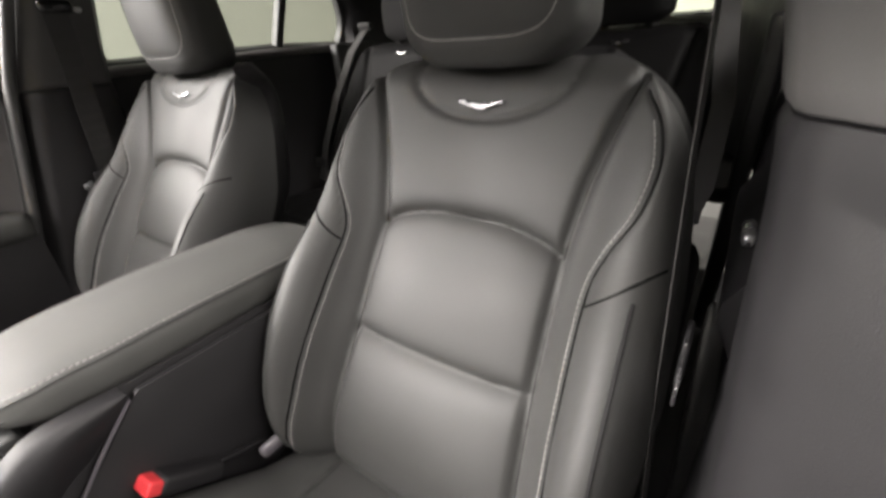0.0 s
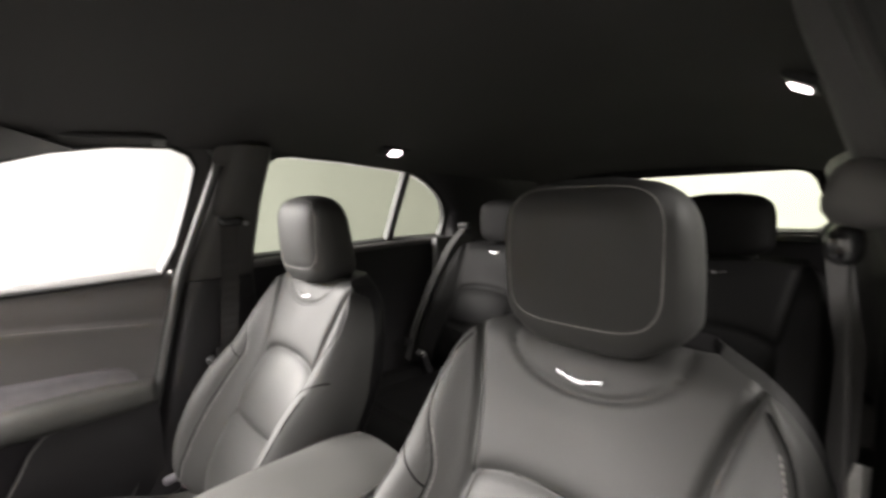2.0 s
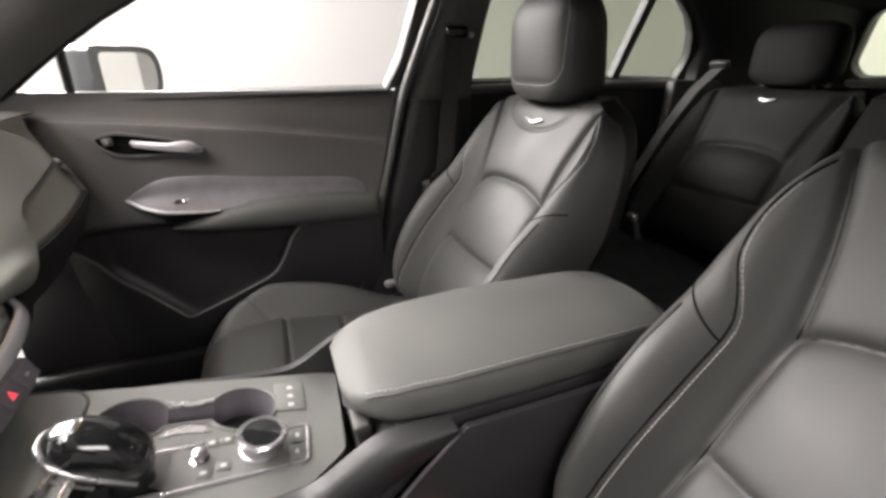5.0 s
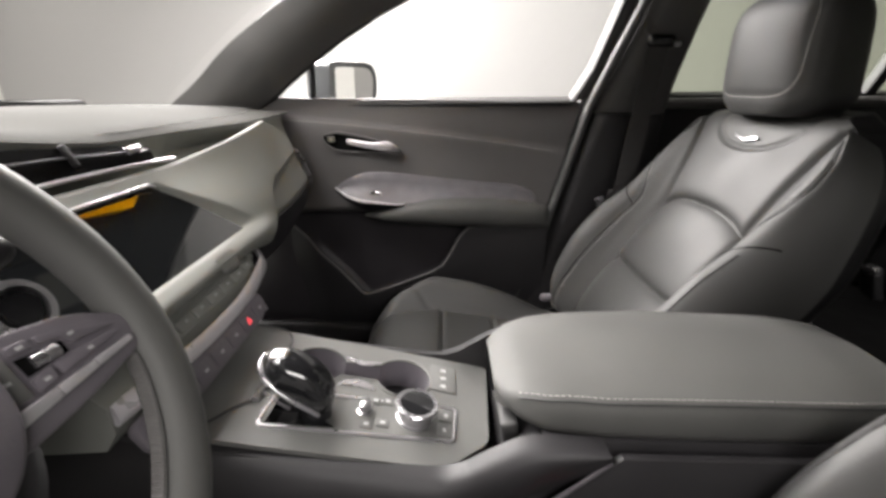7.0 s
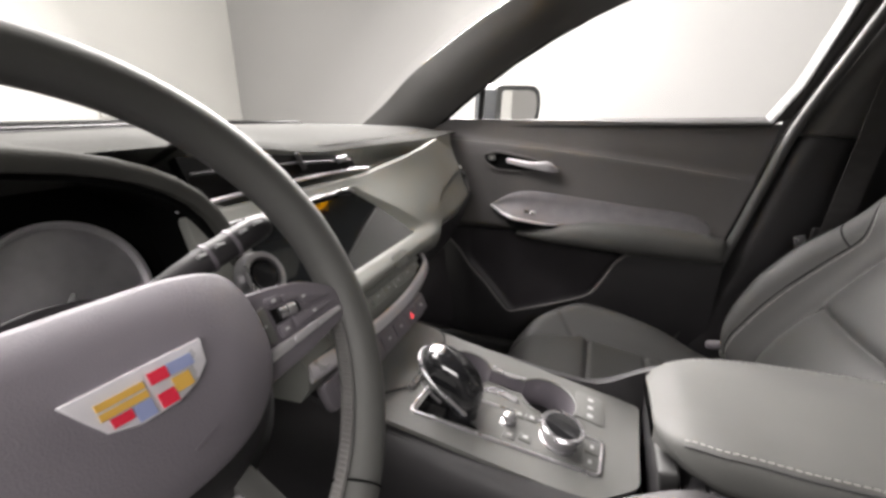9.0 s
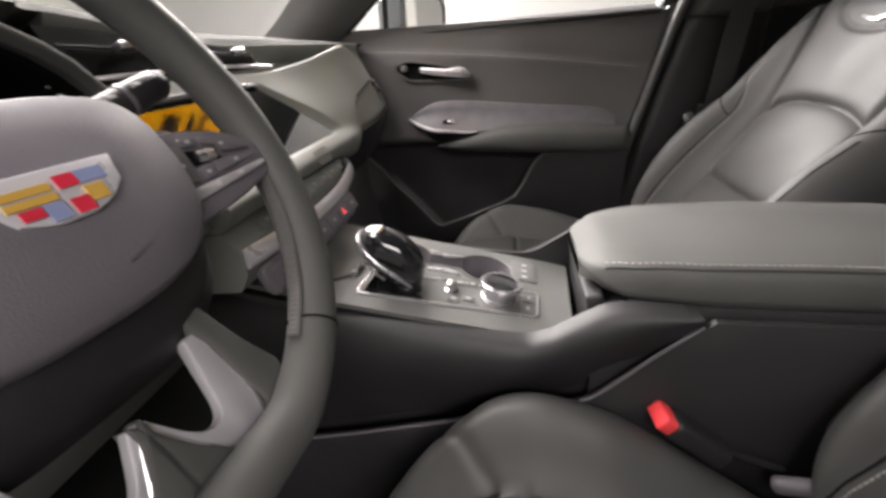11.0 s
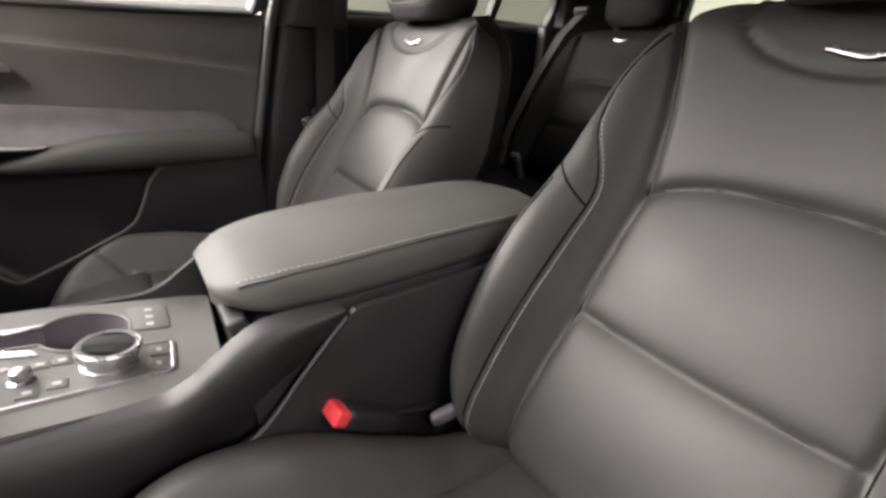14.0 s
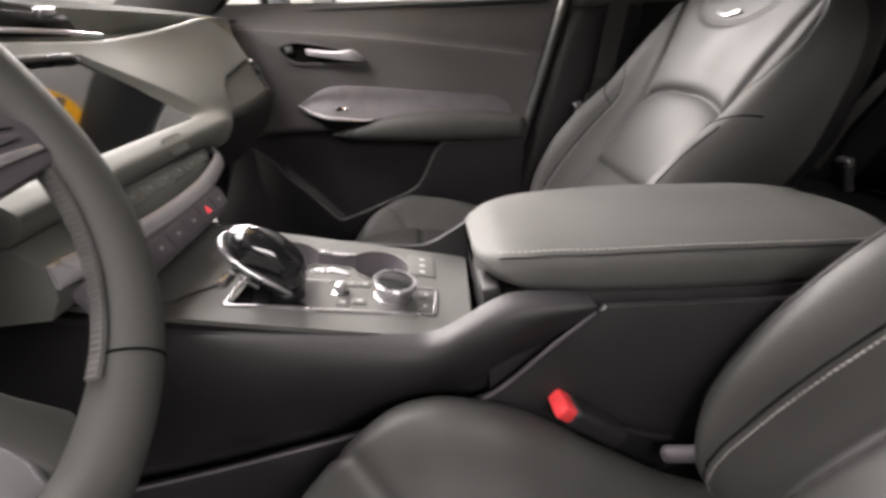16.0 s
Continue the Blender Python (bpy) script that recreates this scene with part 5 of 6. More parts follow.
part("cover_mark", plate([(0.026, -0.050), (0.040, -0.046), (0.0397, -0.0445), (0.0257, -0.0485)], [], lambda x, y: on_wheel(x, y, 0.0258), WN * 0.0006), SPOKE, wheel, "small faint embossed mark", 0)
# Shroud takes the same black in place of shade behind the hub.
part("column_shroud", loft([[on_wheel(x * s, (y + 0.02) * s - 0.03, d) for x, y in hub] for s, d in ((0.72, -0.19), (0.85, -0.12), (0.88, -0.085), (0.7, -0.06))]), VOID, wheel, "steering column shroud, blackened for the shade behind the wheel", 50)
# badge as plain coloured shapes
badge = [(-0.037, 0.016), (0.037, 0.016), (0.034, 0.0), (0.024, -0.009), (0.010, -0.014), (-0.010, -0.014), (-0.024, -0.009), (-0.030, 0.002)]
BX, BY = 0.020, -0.013
badge = [(x * 0.84 + BX, y * 0.80) for x, y in badge]
e = part("wheel_badge", plate([(x, y + BY) for x, y in badge], [], lambda x, y: on_wheel(x, y, 0.026), WN * 0.0035, 0.001), BADGE, wheel, "bright metal badge with coloured fields", 30)
for x0, x1, y0, y1, mat in ((-0.030, -0.002, 0.005, 0.0095, GOLD), (-0.030, -0.002, -0.001, 0.0035, GOLD), (0.002, 0.014, 0.004, 0.012, RED_ENAMEL), (0.015, 0.032, 0.004, 0.012, LILAC), (-0.026, -0.014, -0.008, -0.002, RED_ENAMEL),
                            (-0.013, -0.002, -0.0125, -0.002, LILAC), (0.002, 0.013, -0.0125, -0.003, RED_ENAMEL), (0.014, 0.026, -0.008, 0.002, GOLD)):
    part("badge_field", plate([(a * 0.70 + BX, b * 0.74 + BY - 0.0006) for a, b in ((x0, y0), (x1, y0), (x1, y1), (x0, y1))], [], lambda x, y: on_wheel(x, y, 0.0297), WN * 0.0008), mat, e, "coloured badge field", 0)
for s in (-1, 1):
    sp = [(s * 0.078, 0.012), (s * 0.114, 0.010), (s * 0.146, 0.004), (s * 0.170, -0.010), (s * 0.178, -0.024), (s * 0.168, -0.037), (s * 0.124, -0.045), (s * 0.078, -0.049)]
    a = part("side_spoke", plate(round_poly(sp, 0.012), [], lambda x, y: on_wheel(x, y, -0.012), WN * 0.022, 0.004), SPOKE, wheel, "grey side spoke with keys")
    keys = [([(0.092, -0.003), (0.104, -0.001), (0.103, -0.026), (0.092, -0.024)], SATIN), ([(0.107, 0.003), (0.118, 0.002), (0.118, -0.004), (0.107, -0.003)], SPOKE), ([(0.107, -0.018), (0.118, -0.017), (0.118, -0.025), (0.107, -0.026)], SPOKE), ([(0.121, 0.001), (0.150, -0.006), (0.160, -0.015), (0.134, -0.012), (0.131, -0.006), (0.121, -0.004)], SPOKE), ([(0.121, -0.016), (0.158, -0.018), (0.158, -0.021), (0.121, -0.0245)], SPOKE)]
    for pts, mat in keys:
        pts = [(s * x, y) for x, y in pts]
        k = part("spoke_key", plate(round_poly(pts, 0.002), [], lambda x, y: on_wheel(x, y, 0.009), WN * 0.004, 0.001), mat, a)
        cx, cy = sum(p[0] for p in pts) / len(pts), sum(p[1] for p in pts) / len(pts)
        part("key_mark", plate([(cx - 0.0016, cy - 0.001), (cx + 0.0016, cy - 0.001), (cx + 0.0016, cy + 0.001), (cx - 0.0016, cy + 0.001)], [], lambda x, y: on_wheel(x, y, 0.0128), WN * 0.0006), WHITE_PRINT, k, "", 0)
    rocker = [(0.108, -0.005), (0.131, -0.008), (0.131, -0.015), (0.108, -0.016)]
    # Flat black plate stands in for the shaded well of the roller.
    part("rocker_well", plate([(s * x, y) for x, y in rocker], [], lambda x, y: on_wheel(x, y, 0.009), WN * 0.0018), VOID, a)
    part("roller", tube([on_wheel(s * 0.113, -0.0105, 0.0095), on_wheel(s * 0.127, -0.0112, 0.0095)], 0.0044, 14), CHROME, a, "ribbed chrome roller key")
    for x0, x1 in ((0.090, 0.1125), (0.1135, 0.136), (0.137, 0.163)):
        low0, low1 = -0.036 + 0.085 * (x0 - 0.09), -0.036 + 0.085 * (x1 - 0.09)
        t0, t1 = 0.0075 - 0.05 * (x0 - 0.09), 0.0075 - 0.05 * (x1 - 0.09)
        part("spoke_trim", plate([(s * x0, low0), (s * x1, low1), (s * x1, low1 + t1), (s * x0, low0 + t0)], [], lambda x, y: on_wheel(x, y, 0.0095), WN * 0.0042, 0.001), BRUSHED, a, "bright trim key on the spoke")
# lower spoke: two silver loops below the hub, backed in black
for s in (-1, 1):
    leg = [(0.059, -0.098), (0.061, -0.150), (0.057, -0.172), (0.040, -0.182), (0.018, -0.162), (-0.003, -0.118), (0.004, -0.115), (0.018, -0.142), (0.029, -0.1495), (0.038, -0.145), (0.046, -0.098)]
    a = part("lower_spoke", plate(round_poly([(s * x, y) for x, y in leg], [0.002, 0.01, 0.012, 0.014, 0.012, 0.002, 0.002, 0.012, 0.012, 0.012, 0.002]), [], lambda x, y: on_wheel(x, y, -0.030 + 0.02 * (y + 0.14)), WN * 0.010, 0.0025), SILVER, wheel, "satin silver lower spoke")
    part("spoke_edge", tube([on_wheel(s * 0.0585, -0.100, -0.0195), on_wheel(s * 0.0605, -0.150, -0.0205), on_wheel(s * 0.056, -0.171, -0.021)], 0.0016, 8), CHROME, a)
    part("spoke_edge", tube([on_wheel(s * x, y, -0.0205) for x, y in ((0.052, -0.1745), (0.039, -0.1765), (0.027, -0.167), (0.0128, -0.144), (0.0, -0.1195))], 0.0015, 8), CHROME, a)
    back = [(0.050, -0.090), (0.066, -0.086), (0.076, -0.122), (0.086, -0.146), (0.084, -0.166), (0.052, -0.190), (-0.004, -0.184), (-0.004, -0.114), (0.001, -0.1185), (0.0128, -0.1435), (0.0274, -0.1662), (0.0395, -0.1755), (0.0535, -0.1738), (0.0612, -0.1607), (0.0585, -0.134), (0.0560, -0.1075)]
    part("lower_spoke_back", plate([(s * x, y) for x, y in back], [], lambda x, y: on_wheel(x, y, -0.036), WN * 0.020, 0.003), LIDSKIN, wheel, "leather arm of the lower spoke")
# cross stitching inside the rim
bm = bmesh.new()
for k in range(34):
    a = radians(-14 - 42 * k / 33)
    for s in (1, -1):
        p = on_wheel(0.1655 * math.cos(a), 0.1655 * math.sin(a), 0.004 + s * 0.005)
        q = on_wheel(0.1655 * math.cos(a + s * 0.014), 0.1655 * math.sin(a + s * 0.014), 0.004 - s * 0.005)
        tube([p, q], 0.0015, 5, bm=bm)
for a in (-52, 232):
    a = radians(a)
    ring = [on_wheel((0.184 + 0.0174 * math.cos(b)) * math.cos(a), (0.184 + 0.0174 * math.cos(b)) * math.sin(a), 0.0174 * math.sin(b)) for b in (2 * math.pi * k / 20 for k in range(20))]
    part("rim_seam", tube(ring, 0.0009, 5, closed=True), SEAM, wheel, "seam round the rim")
part("rim_stitching", bm, RIMTHREAD, wheel, "grey cross stitching inside the rim")
# stalk with ringed grip
st = thing("wiper_stalk", "black wiper stalk with ringed grip and white marks", "stalk", (0.27, -0.87, 1.13))
p0, p1 = Vector((0.29, -0.875, 1.128)), Vector((0.196, -0.850, 1.160))
ax = p1 - p0
c = [p0 + ax * t for t in (0, 0.2, 0.4, 0.55, 0.6, 0.8, 0.95, 1.0)]
part("stem", tube(c, [0.006, 0.008, 0.0102, 0.0107, 0.0107, 0.011, 0.0102, 0.007], 16), PLASTIC, st, "", 50)
for t in (0.46, 0.66):
    part("grip_ring", tube([p0 + ax * t, p0 + ax * (t + 0.03)], 0.0118, 16), SPOKE, st, "grey ring on the stalk")
for t in (0.40, 0.54, 0.74, 0.86):
    part("stalk_mark", rbox((0.010, 0.002, 0.004), p0 + ax * t + Vector((0, 0.0072, 0.0076)), (-45, 0, 0), 0), WHITE_PRINT, st)


# ---- centre console ----
def deck(x, y, d=0.0):
    """The sloping console deck; d: proud of it."""
    return Vector((x, y + 0.196 * d, 0.87 - 0.2 * (y + 0.6) + 0.981 * d))


DN = Vector((0, 0.196, 0.981))
con = thing("centre_console", "dark grey centre console with gear selector and cup holders", "centre console", (0, -0.5, 0.45))
CUPS = [(-0.028, -0.738, 0.0355), (-0.030, -0.625, 0.0370)]
rings = []
for k in range(31):
    y = -1.0 + 0.53 * k / 30
    z = deck(0, y).z - 0.004
    w = lerp(y, [(-1.0, 0.112), (-0.8, 0.115), (-0.6, 0.108), (-0.47, 0.104)])
    sec = [(0.82, 0.45), (0.82, 0.62), (0.84, z - 0.10), (0.97, z - 0.045), (1.01, z - 0.014), (0.97, z - 0.002), (0.93, z - 0.034), (-0.93, z - 0.034), (-0.97, z - 0.002), (-1.01, z - 0.014), (-0.97, z - 0.045), (-0.84, z - 0.10), (-0.82, 0.62), (-0.82, 0.45)]
    rings.append([(0.008 + s * w, y, zz) for s, zz in sec])
# Dark plastic carries the shade that falls on the console's flanks.
part("console_body", loft(rings), PLASTIC, con, "", 40)
# rear body under the lid
rings = []
for k in range(21):
    y = -0.50 + 0.47 * k / 20
    z = lerp(y, [(-0.50, 0.872), (-0.47, 0.912), (-0.40, 0.918), (-0.03, 0.915)])
    rings.append([(0.006 + s * 0.112, y, zz) for s, zz in ((1, 0.45), (1.02, 0.7), (1.0, z - 0.02), (0.95, z), (-0.95, z), (-1.0, z - 0.02), (-1.02, 0.7), (-1, 0.45))])
part("console_rear_body", loft(rings), PLASTIC, con, "", 40)
for s in (-1, 1):
    # padded wing that climbs from the deck to the lid, darkened for its shade
    up = curve([(-0.98, 0.936), (-0.82, 0.906), (-0.69, 0.888), (-0.585, 0.876), (-0.55, 0.882), (-0.527, 0.896), (-0.49, 0.918), (-0.455, 0.922), (-0.402, 0.918)], 5)
    dn = curve([(-1.0, 0.672), (-0.90, 0.694), (-0.80, 0.718), (-0.656, 0.757), (-0.60, 0.772), (-0.553, 0.787), (-0.50, 0.808), (-0.448, 0.863), (-0.400, 0.912)], 5)
    rings = []
    for a, b in zip(up, dn):
        k = smooth01((a - b).length / 0.12)
        rings.append([Vector((0.008 + s * xx, p.x, p.y)) for xx, p in ((0.100, a), (0.112, a + Vector((0, -0.002))), (0.1215, a * 0.93 + b * 0.07), (0.1245 + 0.002 * k, a * 0.80 + b * 0.20), (0.1245 + 0.002 * k, a * 0.62 + b * 0.38), (0.1245 - 0.008 * k, a * 0.35 + b * 0.65), (0.1245 - 0.024 * k, b), (0.088, b))])
    part("side_wing", loft(rings), PLASTIC, con, "padded side wing of the console, darkened for shade", 60)
    # Grey tube paints the highlight that runs along this seam.
    part("side_seam", tube([(0.008 + s * 0.1222, p.x, p.y - 0.004) for p in dn], 0.0022, 6), SPOKE, con, "edge between the console panels, pale for its highlight")
    part("side_panel", plate([(-0.39, 0.914), (-0.04, 0.910), (-0.04, 0.5), (-1.0, 0.5), (-1.0, 0.668), (-0.80, 0.714), (-0.656, 0.753), (-0.553, 0.783), (-0.50, 0.804), (-0.444, 0.858)], [], lambda y, z: Vector((0.008 + s * 0.1145, y, z)), (s * 0.009, 0, 0), 0.002), PLASTIC, con)
# deck with cup openings
outline = round_poly([(-0.088, -0.975), (0.114, -0.975), (0.117, -0.80), (0.108, -0.60), (0.100, -0.56), (0.060, -0.515), (-0.088, -0.505), (-0.088, -0.60), (-0.088, -0.80)], 0.012)


def cup_outline(grow=0.0):
    out = []
    (x1, y1, r1), (x2, y2, r2) = CUPS
    for a in range(-154, 155, 11):
        out.append((x2 + (r2 + grow) * math.sin(radians(a)), y2 + (r2 + grow) * math.cos(radians(a))))
    for a in range(26, 335, 11):
        out.append((x1 + (r1 + grow) * math.sin(radians(a)), y1 + (r1 + grow) * math.cos(radians(a))))
    return out[::-1]


GATE = [(0.034, -0.764), (0.086, -0.768), (0.076, -0.692), (0.024, -0.688)]
part("deck", plate(outline, [cup_outline(), GATE], deck, DN * 0.006), SATIN, con, "satin dark console deck", 30)
part("cup_rim", tube([deck(x, y, 0.006) for x, y in cup_outline(0.001)], 0.0024, 6, closed=True), SATIN, con)
cup = part("cup_well", loft([[deck(x, y, d) for x, y in cup_outline(g)] for g, d in ((0.0, 0.004), (-0.001, -0.03), (-0.003, -0.045))], cap=False), SPOKE, con, "deep dark double cup holder", 50)
part("cup_floor", plate(cup_outline(-0.002), [], lambda x, y: deck(x, y, -0.0445), DN * -0.004), RUBBER, cup)
for x0, x1, bow in ((-0.044, -0.052, 1), (-0.006, 0.006, -1)):
    bridge = curve([(x0 - 0.002 * bow, -0.700, 0), (x0 + 0.003 * bow, -0.682, 0), (x0 - 0.002 * bow, -0.664, 0)], 5)
    bridge = [(q.x, q.y) for q in bridge] + [(x1, -0.657), (x1 + 0.004 * bow, -0.682), (x1, -0.707)]
    part("cup_bridge", plate(bridge, [], lambda x, y: deck(x, y, 0.0055), DN * 0.0022), CHROME, con, "bright metal bridge between the cups")
# selector plate with chrome frame
frame_out = round_poly([(0.031, -0.772), (0.092, -0.776), (0.070, -0.556), (0.012, -0.552)], 0.010)
frame_in = offset_poly(frame_out, 0.0035)
part("plate_frame", plate(frame_out, [frame_in], lambda x, y: deck(x, y, 0.0055), DN * 0.003, 0.0006), CHROME, con, "chrome frame round the selector plate")
pl = part("selector_plate", plate([p for p in frame_in], [GATE], lambda x, y: deck(x, y, 0.0058), DN * 0.0012), SATIN, con)
part("gate_well", loft([[deck(x, y, d) for x, y in offset_poly(GATE, g)] for g, d in ((0.0, 0.006), (0.002, -0.022))], cap=False), GLOSS, con, "black selector gate")
part("gate_floor", plate(GATE, [], lambda x, y: deck(x, y, -0.022), DN * -0.003), RUBBER, con)
for i in range(4):
    x, y = ((0.024, -0.655), (0.064, -0.660), (0.022, -0.640), (0.058, -0.642))[i]
    k = part("plate_key", plate([(x - 0.006, y - 0.007), (x + 0.006, y - 0.007), (x + 0.006, y + 0.007), (x - 0.006, y + 0.007)], [], lambda x, y: deck(x, y, 0.0065), DN * 0.002, 0.0005), SATIN, pl)
    part("key_mark", plate([(x - 0.002, y - 0.003), (x + 0.002, y - 0.003), (x + 0.002, y + 0.003), (x - 0.002, y + 0.003)], [], lambda x, y: deck(x, y, 0.0086), DN * 0.0004), WHITE_PRINT, k, "", 0)
for i in range(2):
    x, y = ((0.030, -0.567), (0.054, -0.569))[i]
    k = part("plate_key", plate([(x - 0.010, y - 0.008), (x + 0.010, y - 0.008), (x + 0.010, y + 0.008), (x - 0.010, y + 0.008)], [], lambda x, y: deck(x, y, 0.0065), DN * 0.002, 0.0005), SATIN, pl)
    part("key_mark", plate([(x - 0.003, y - 0.002), (x + 0.003, y - 0.002), (x + 0.003, y + 0.002), (x - 0.003, y + 0.002)], [], lambda x, y: deck(x, y, 0.0086), DN * 0.0004), WHITE_PRINT, k, "", 0)
DM = Matrix((Vector((1, 0, 0)), Vector((0, 0.981, -0.196)), DN)).transposed().to_4x4()
kn = part("volume_knob", lathe([(0.0005, 0.013), (0.005, 0.013), (0.0072, 0.0115), (0.0078, 0.006), (0.0068, 0.003), (0.0095, 0.0015), (0.0095, 0)], Matrix.Translation(deck(0.043, -0.665, 0.006)) @ DM, 28), CHROME, pl, "small chrome volume knob")
rk = part("rotary_knob", lathe([(0.0005, 0.0), (0.0225, 0.0), (0.0225, 0.004), (0.0205, 0.005), (0.0205, 0.007), (0.0222, 0.008), (0.0232, 0.014), (0.0258, 0.0195), (0.0262, 0.0225), (0.0245, 0.0245), (0.0205, 0.0238)], Matrix.Translation(deck(0.040, -0.606, 0.006)) @ DM, 48), CHROME, pl, "large chrome rotary knob")
part("knob_cap", lathe([(0.0005, 0.0248), (0.012, 0.0246), (0.0206, 0.0238), (0.0206, 0.016)], Matrix.Translation(deck(0.040, -0.606, 0.006)) @ DM, 40), GLOSS, rk, "glossy black knob top")
pad = part("key_pad", plate(round_poly([(-0.070, -0.590), (-0.016, -0.588), (-0.014, -0.553), (-0.068, -0.553)], 0.005), [], lambda x, y: deck(x, y, 0.0055), DN * 0.0022, 0.0006), SATIN, con, "pad of three seat keys")
for i in range(3):
    x = -0.058 + 0.0165 * i
    part("key_mark", plate([(x - 0.003, -0.574), (x + 0.003, -0.574), (x + 0.003, -0.567), (x - 0.003, -0.567)], [], lambda x, y: deck(x, y, 0.0078), DN * 0.0005), WHITE_PRINT, pad, "", 0)
tray = round_poly([(0.100, -0.96), (0.102, -0.822), (0.072, -0.806), (0.048, -0.784), (-0.070, -0.786), (-0.088, -0.80), (-0.09, -0.96)], 0.012)
part("tray_lid", plate(tray, [], lambda x, y: deck(x, y, 0.0058), DN * 0.002, 0.0008), SATIN, con, "flat tray lid ahead of the selector")
part("tray_lip", tube([deck(x, y, 0.0075) for x, y in tray], 0.0018, 6, closed=True), RUBBER, con)
part("tray_pull", tube([deck(0.058, -0.789, 0.009), deck(0.024, -0.786, 0.009)], 0.0042, 8), CHROME, con, "short chrome pull of the tray")
# gear selector
sel = thing("gear_selector", "gear selector with glossy black top and chrome edge", "gear selector", (0.058, -0.735, 0.87))
part("boot", loft([[Vector((0.058 + rx * math.cos(a), y + ry * math.sin(a), z + 0.15 * ry * math.sin(a))) for a in (2 * math.pi * q / 28 for q in range(28))] for rx, ry, y, z in ((0.019, 0.027, -0.727, 0.866), (0.018, 0.024, -0.724, 0.880), (0.016, 0.020, -0.719, 0.900), (0.015, 0.018, -0.716, 0.918))]), GLOSS, sel, "glossy black selector boot", 60)
# the head: a rounded bean that slopes down to the rear
side = curve([(-0.768, 0.955, 0), (-0.7665, 0.968, 0), (-0.755, 0.9805, 0), (-0.738, 0.981, 0), (-0.713, 0.967, 0), (-0.695, 0.940, 0), (-0.697, 0.912, 0), (-0.714, 0.901, 0), (-0.736, 0.916, 0), (-0.758, 0.938, 0)], 5, closed=True)
rings = []
for i in range(25):
    u = -1 + 2 * i / 24
    k = max(0.03, (1 - abs(u) ** 2.6)) ** 0.45
    rings.append([Vector((0.058 + 0.0235 * u * (1 - 0.25 * smooth01((0.93 - p.y) / 0.04)), -0.731 + (p.x + 0.731) * (0.35 + 0.65 * k), 0.944 + (p.y - 0.944) * (0.35 + 0.65 * k))) for p in side])
grip = part("grip", loft(rings), GLOSS, sel, "glossy black grip", 80)
for w in (-1, 1):
    edge = curve([(0.058 + w * x, y, z) for x, y, z in ((0.0180, -0.708, 0.912), (0.0205, -0.720, 0.924), (0.0225, -0.735, 0.937), (0.0225, -0.750, 0.951), (0.0195, -0.762, 0.964), (0.010, -0.7685, 0.9725), (0.0, -0.7700, 0.9745))], 5)
    part("grip_edge", tube(edge, [0.0014 + 0.0018 * math.sin(math.pi * min(1, 0.1 + 0.75 * i / (len(edge) - 1))) for i in range(len(edge))], 8), CHROME, sel, "chrome edge of the grip", 60)
    part("grip_blade", tube(curve([(0.058 + w * 0.0185, -0.764, 0.944), (0.058 + w * 0.0195, -0.752, 0.933), (0.058 + w * 0.0175, -0.740, 0.921)], 5), 0.0026, 8, flat=0.6), CHROME, sel, "small chrome blade")
part("release_key", rbox((0.019, 0.021, 0.009), (0.058, -0.7500, 0.9790), (2, 0, 0), 0.0044), CHROME, sel, "bright release key on top", 60)
# padded lid
lid = thing("console_lid", "padded black armrest lid over the console", "armrest", (0, -0.28, 0.91))
plan = [(-0.514, -0.035, 0.052), (-0.507, -0.052, 0.072), (-0.49, -0.066, 0.088), (-0.46, -0.078, 0.100), (-0.40, -0.088, 0.108), (-0.30, -0.092, 0.111), (-0.15, -0.090, 0.110), (-0.09, -0.086, 0.106), (-0.055, -0.075, 0.096), (-0.045, -0.05, 0.07)]
ys, ls, rs = zip(*plan)
rings = []
for k in range(61):
    t = k / 60
    y = -0.512 + 0.467 * t
    xl, xr = float(np.interp(y, ys, ls)), float(np.interp(y, ys, rs))
    c, w = (xl + xr) / 2, (xr - xl) / 2
    zt = lerp(y, [(-0.512, 0.942), (-0.49, 0.955), (-0.44, 0.962), (-0.30, 0.965), (-0.12, 0.962), (-0.045, 0.955)])
    zb = lerp(y, [(-0.512, 0.930), (-0.47, 0.914), (-0.40, 0.914), (-0.045, 0.912)])
    sec = [(-0.90, zb), (-0.98, zb + 0.004), (-1.0, zb + 0.012), (-0.985, zt - 0.020), (-0.965, zt - 0.011), (-0.935, zt - 0.006), (-0.85, zt - 0.0022), (-0.4, zt + 0.001), (0, zt + 0.002), (0.4, zt + 0.001), (0.85, zt - 0.0022), (0.935, zt - 0.006), (0.965, zt - 0.011), (0.985, zt - 0.020), (1.0, zb + 0.012), (0.98, zb + 0.004), (0.90, zb)]
    rings.append([(c + u * w, y, z) for u, z in sec])
part("lid_pad", loft(rings), LIDSKIN, lid, "", 60)
for u in (0.94, -0.94):
    pts = []
    for k in range(3, 61):
        y = -0.512 + 0.467 * k / 60
        xl, xr = float(np.interp(y, ys, ls)), float(np.interp(y, ys, rs))
        zt = lerp(y, [(-0.512, 0.942), (-0.49, 0.955), (-0.44, 0.962), (-0.30, 0.965), (-0.12, 0.962), (-0.045, 0.955)])
        pts.append(((xl + xr) / 2 + u * (xr - xl) / 2, y, zt - 0.0062))
    part("lid_seam", tube(pts, 0.0016, 6), RUBBER, lid)
    stitches([(x - 0.005 * u, y, z + 0.0032) for x, y, z in pts], THREAD, lid, (0, 0, 1))
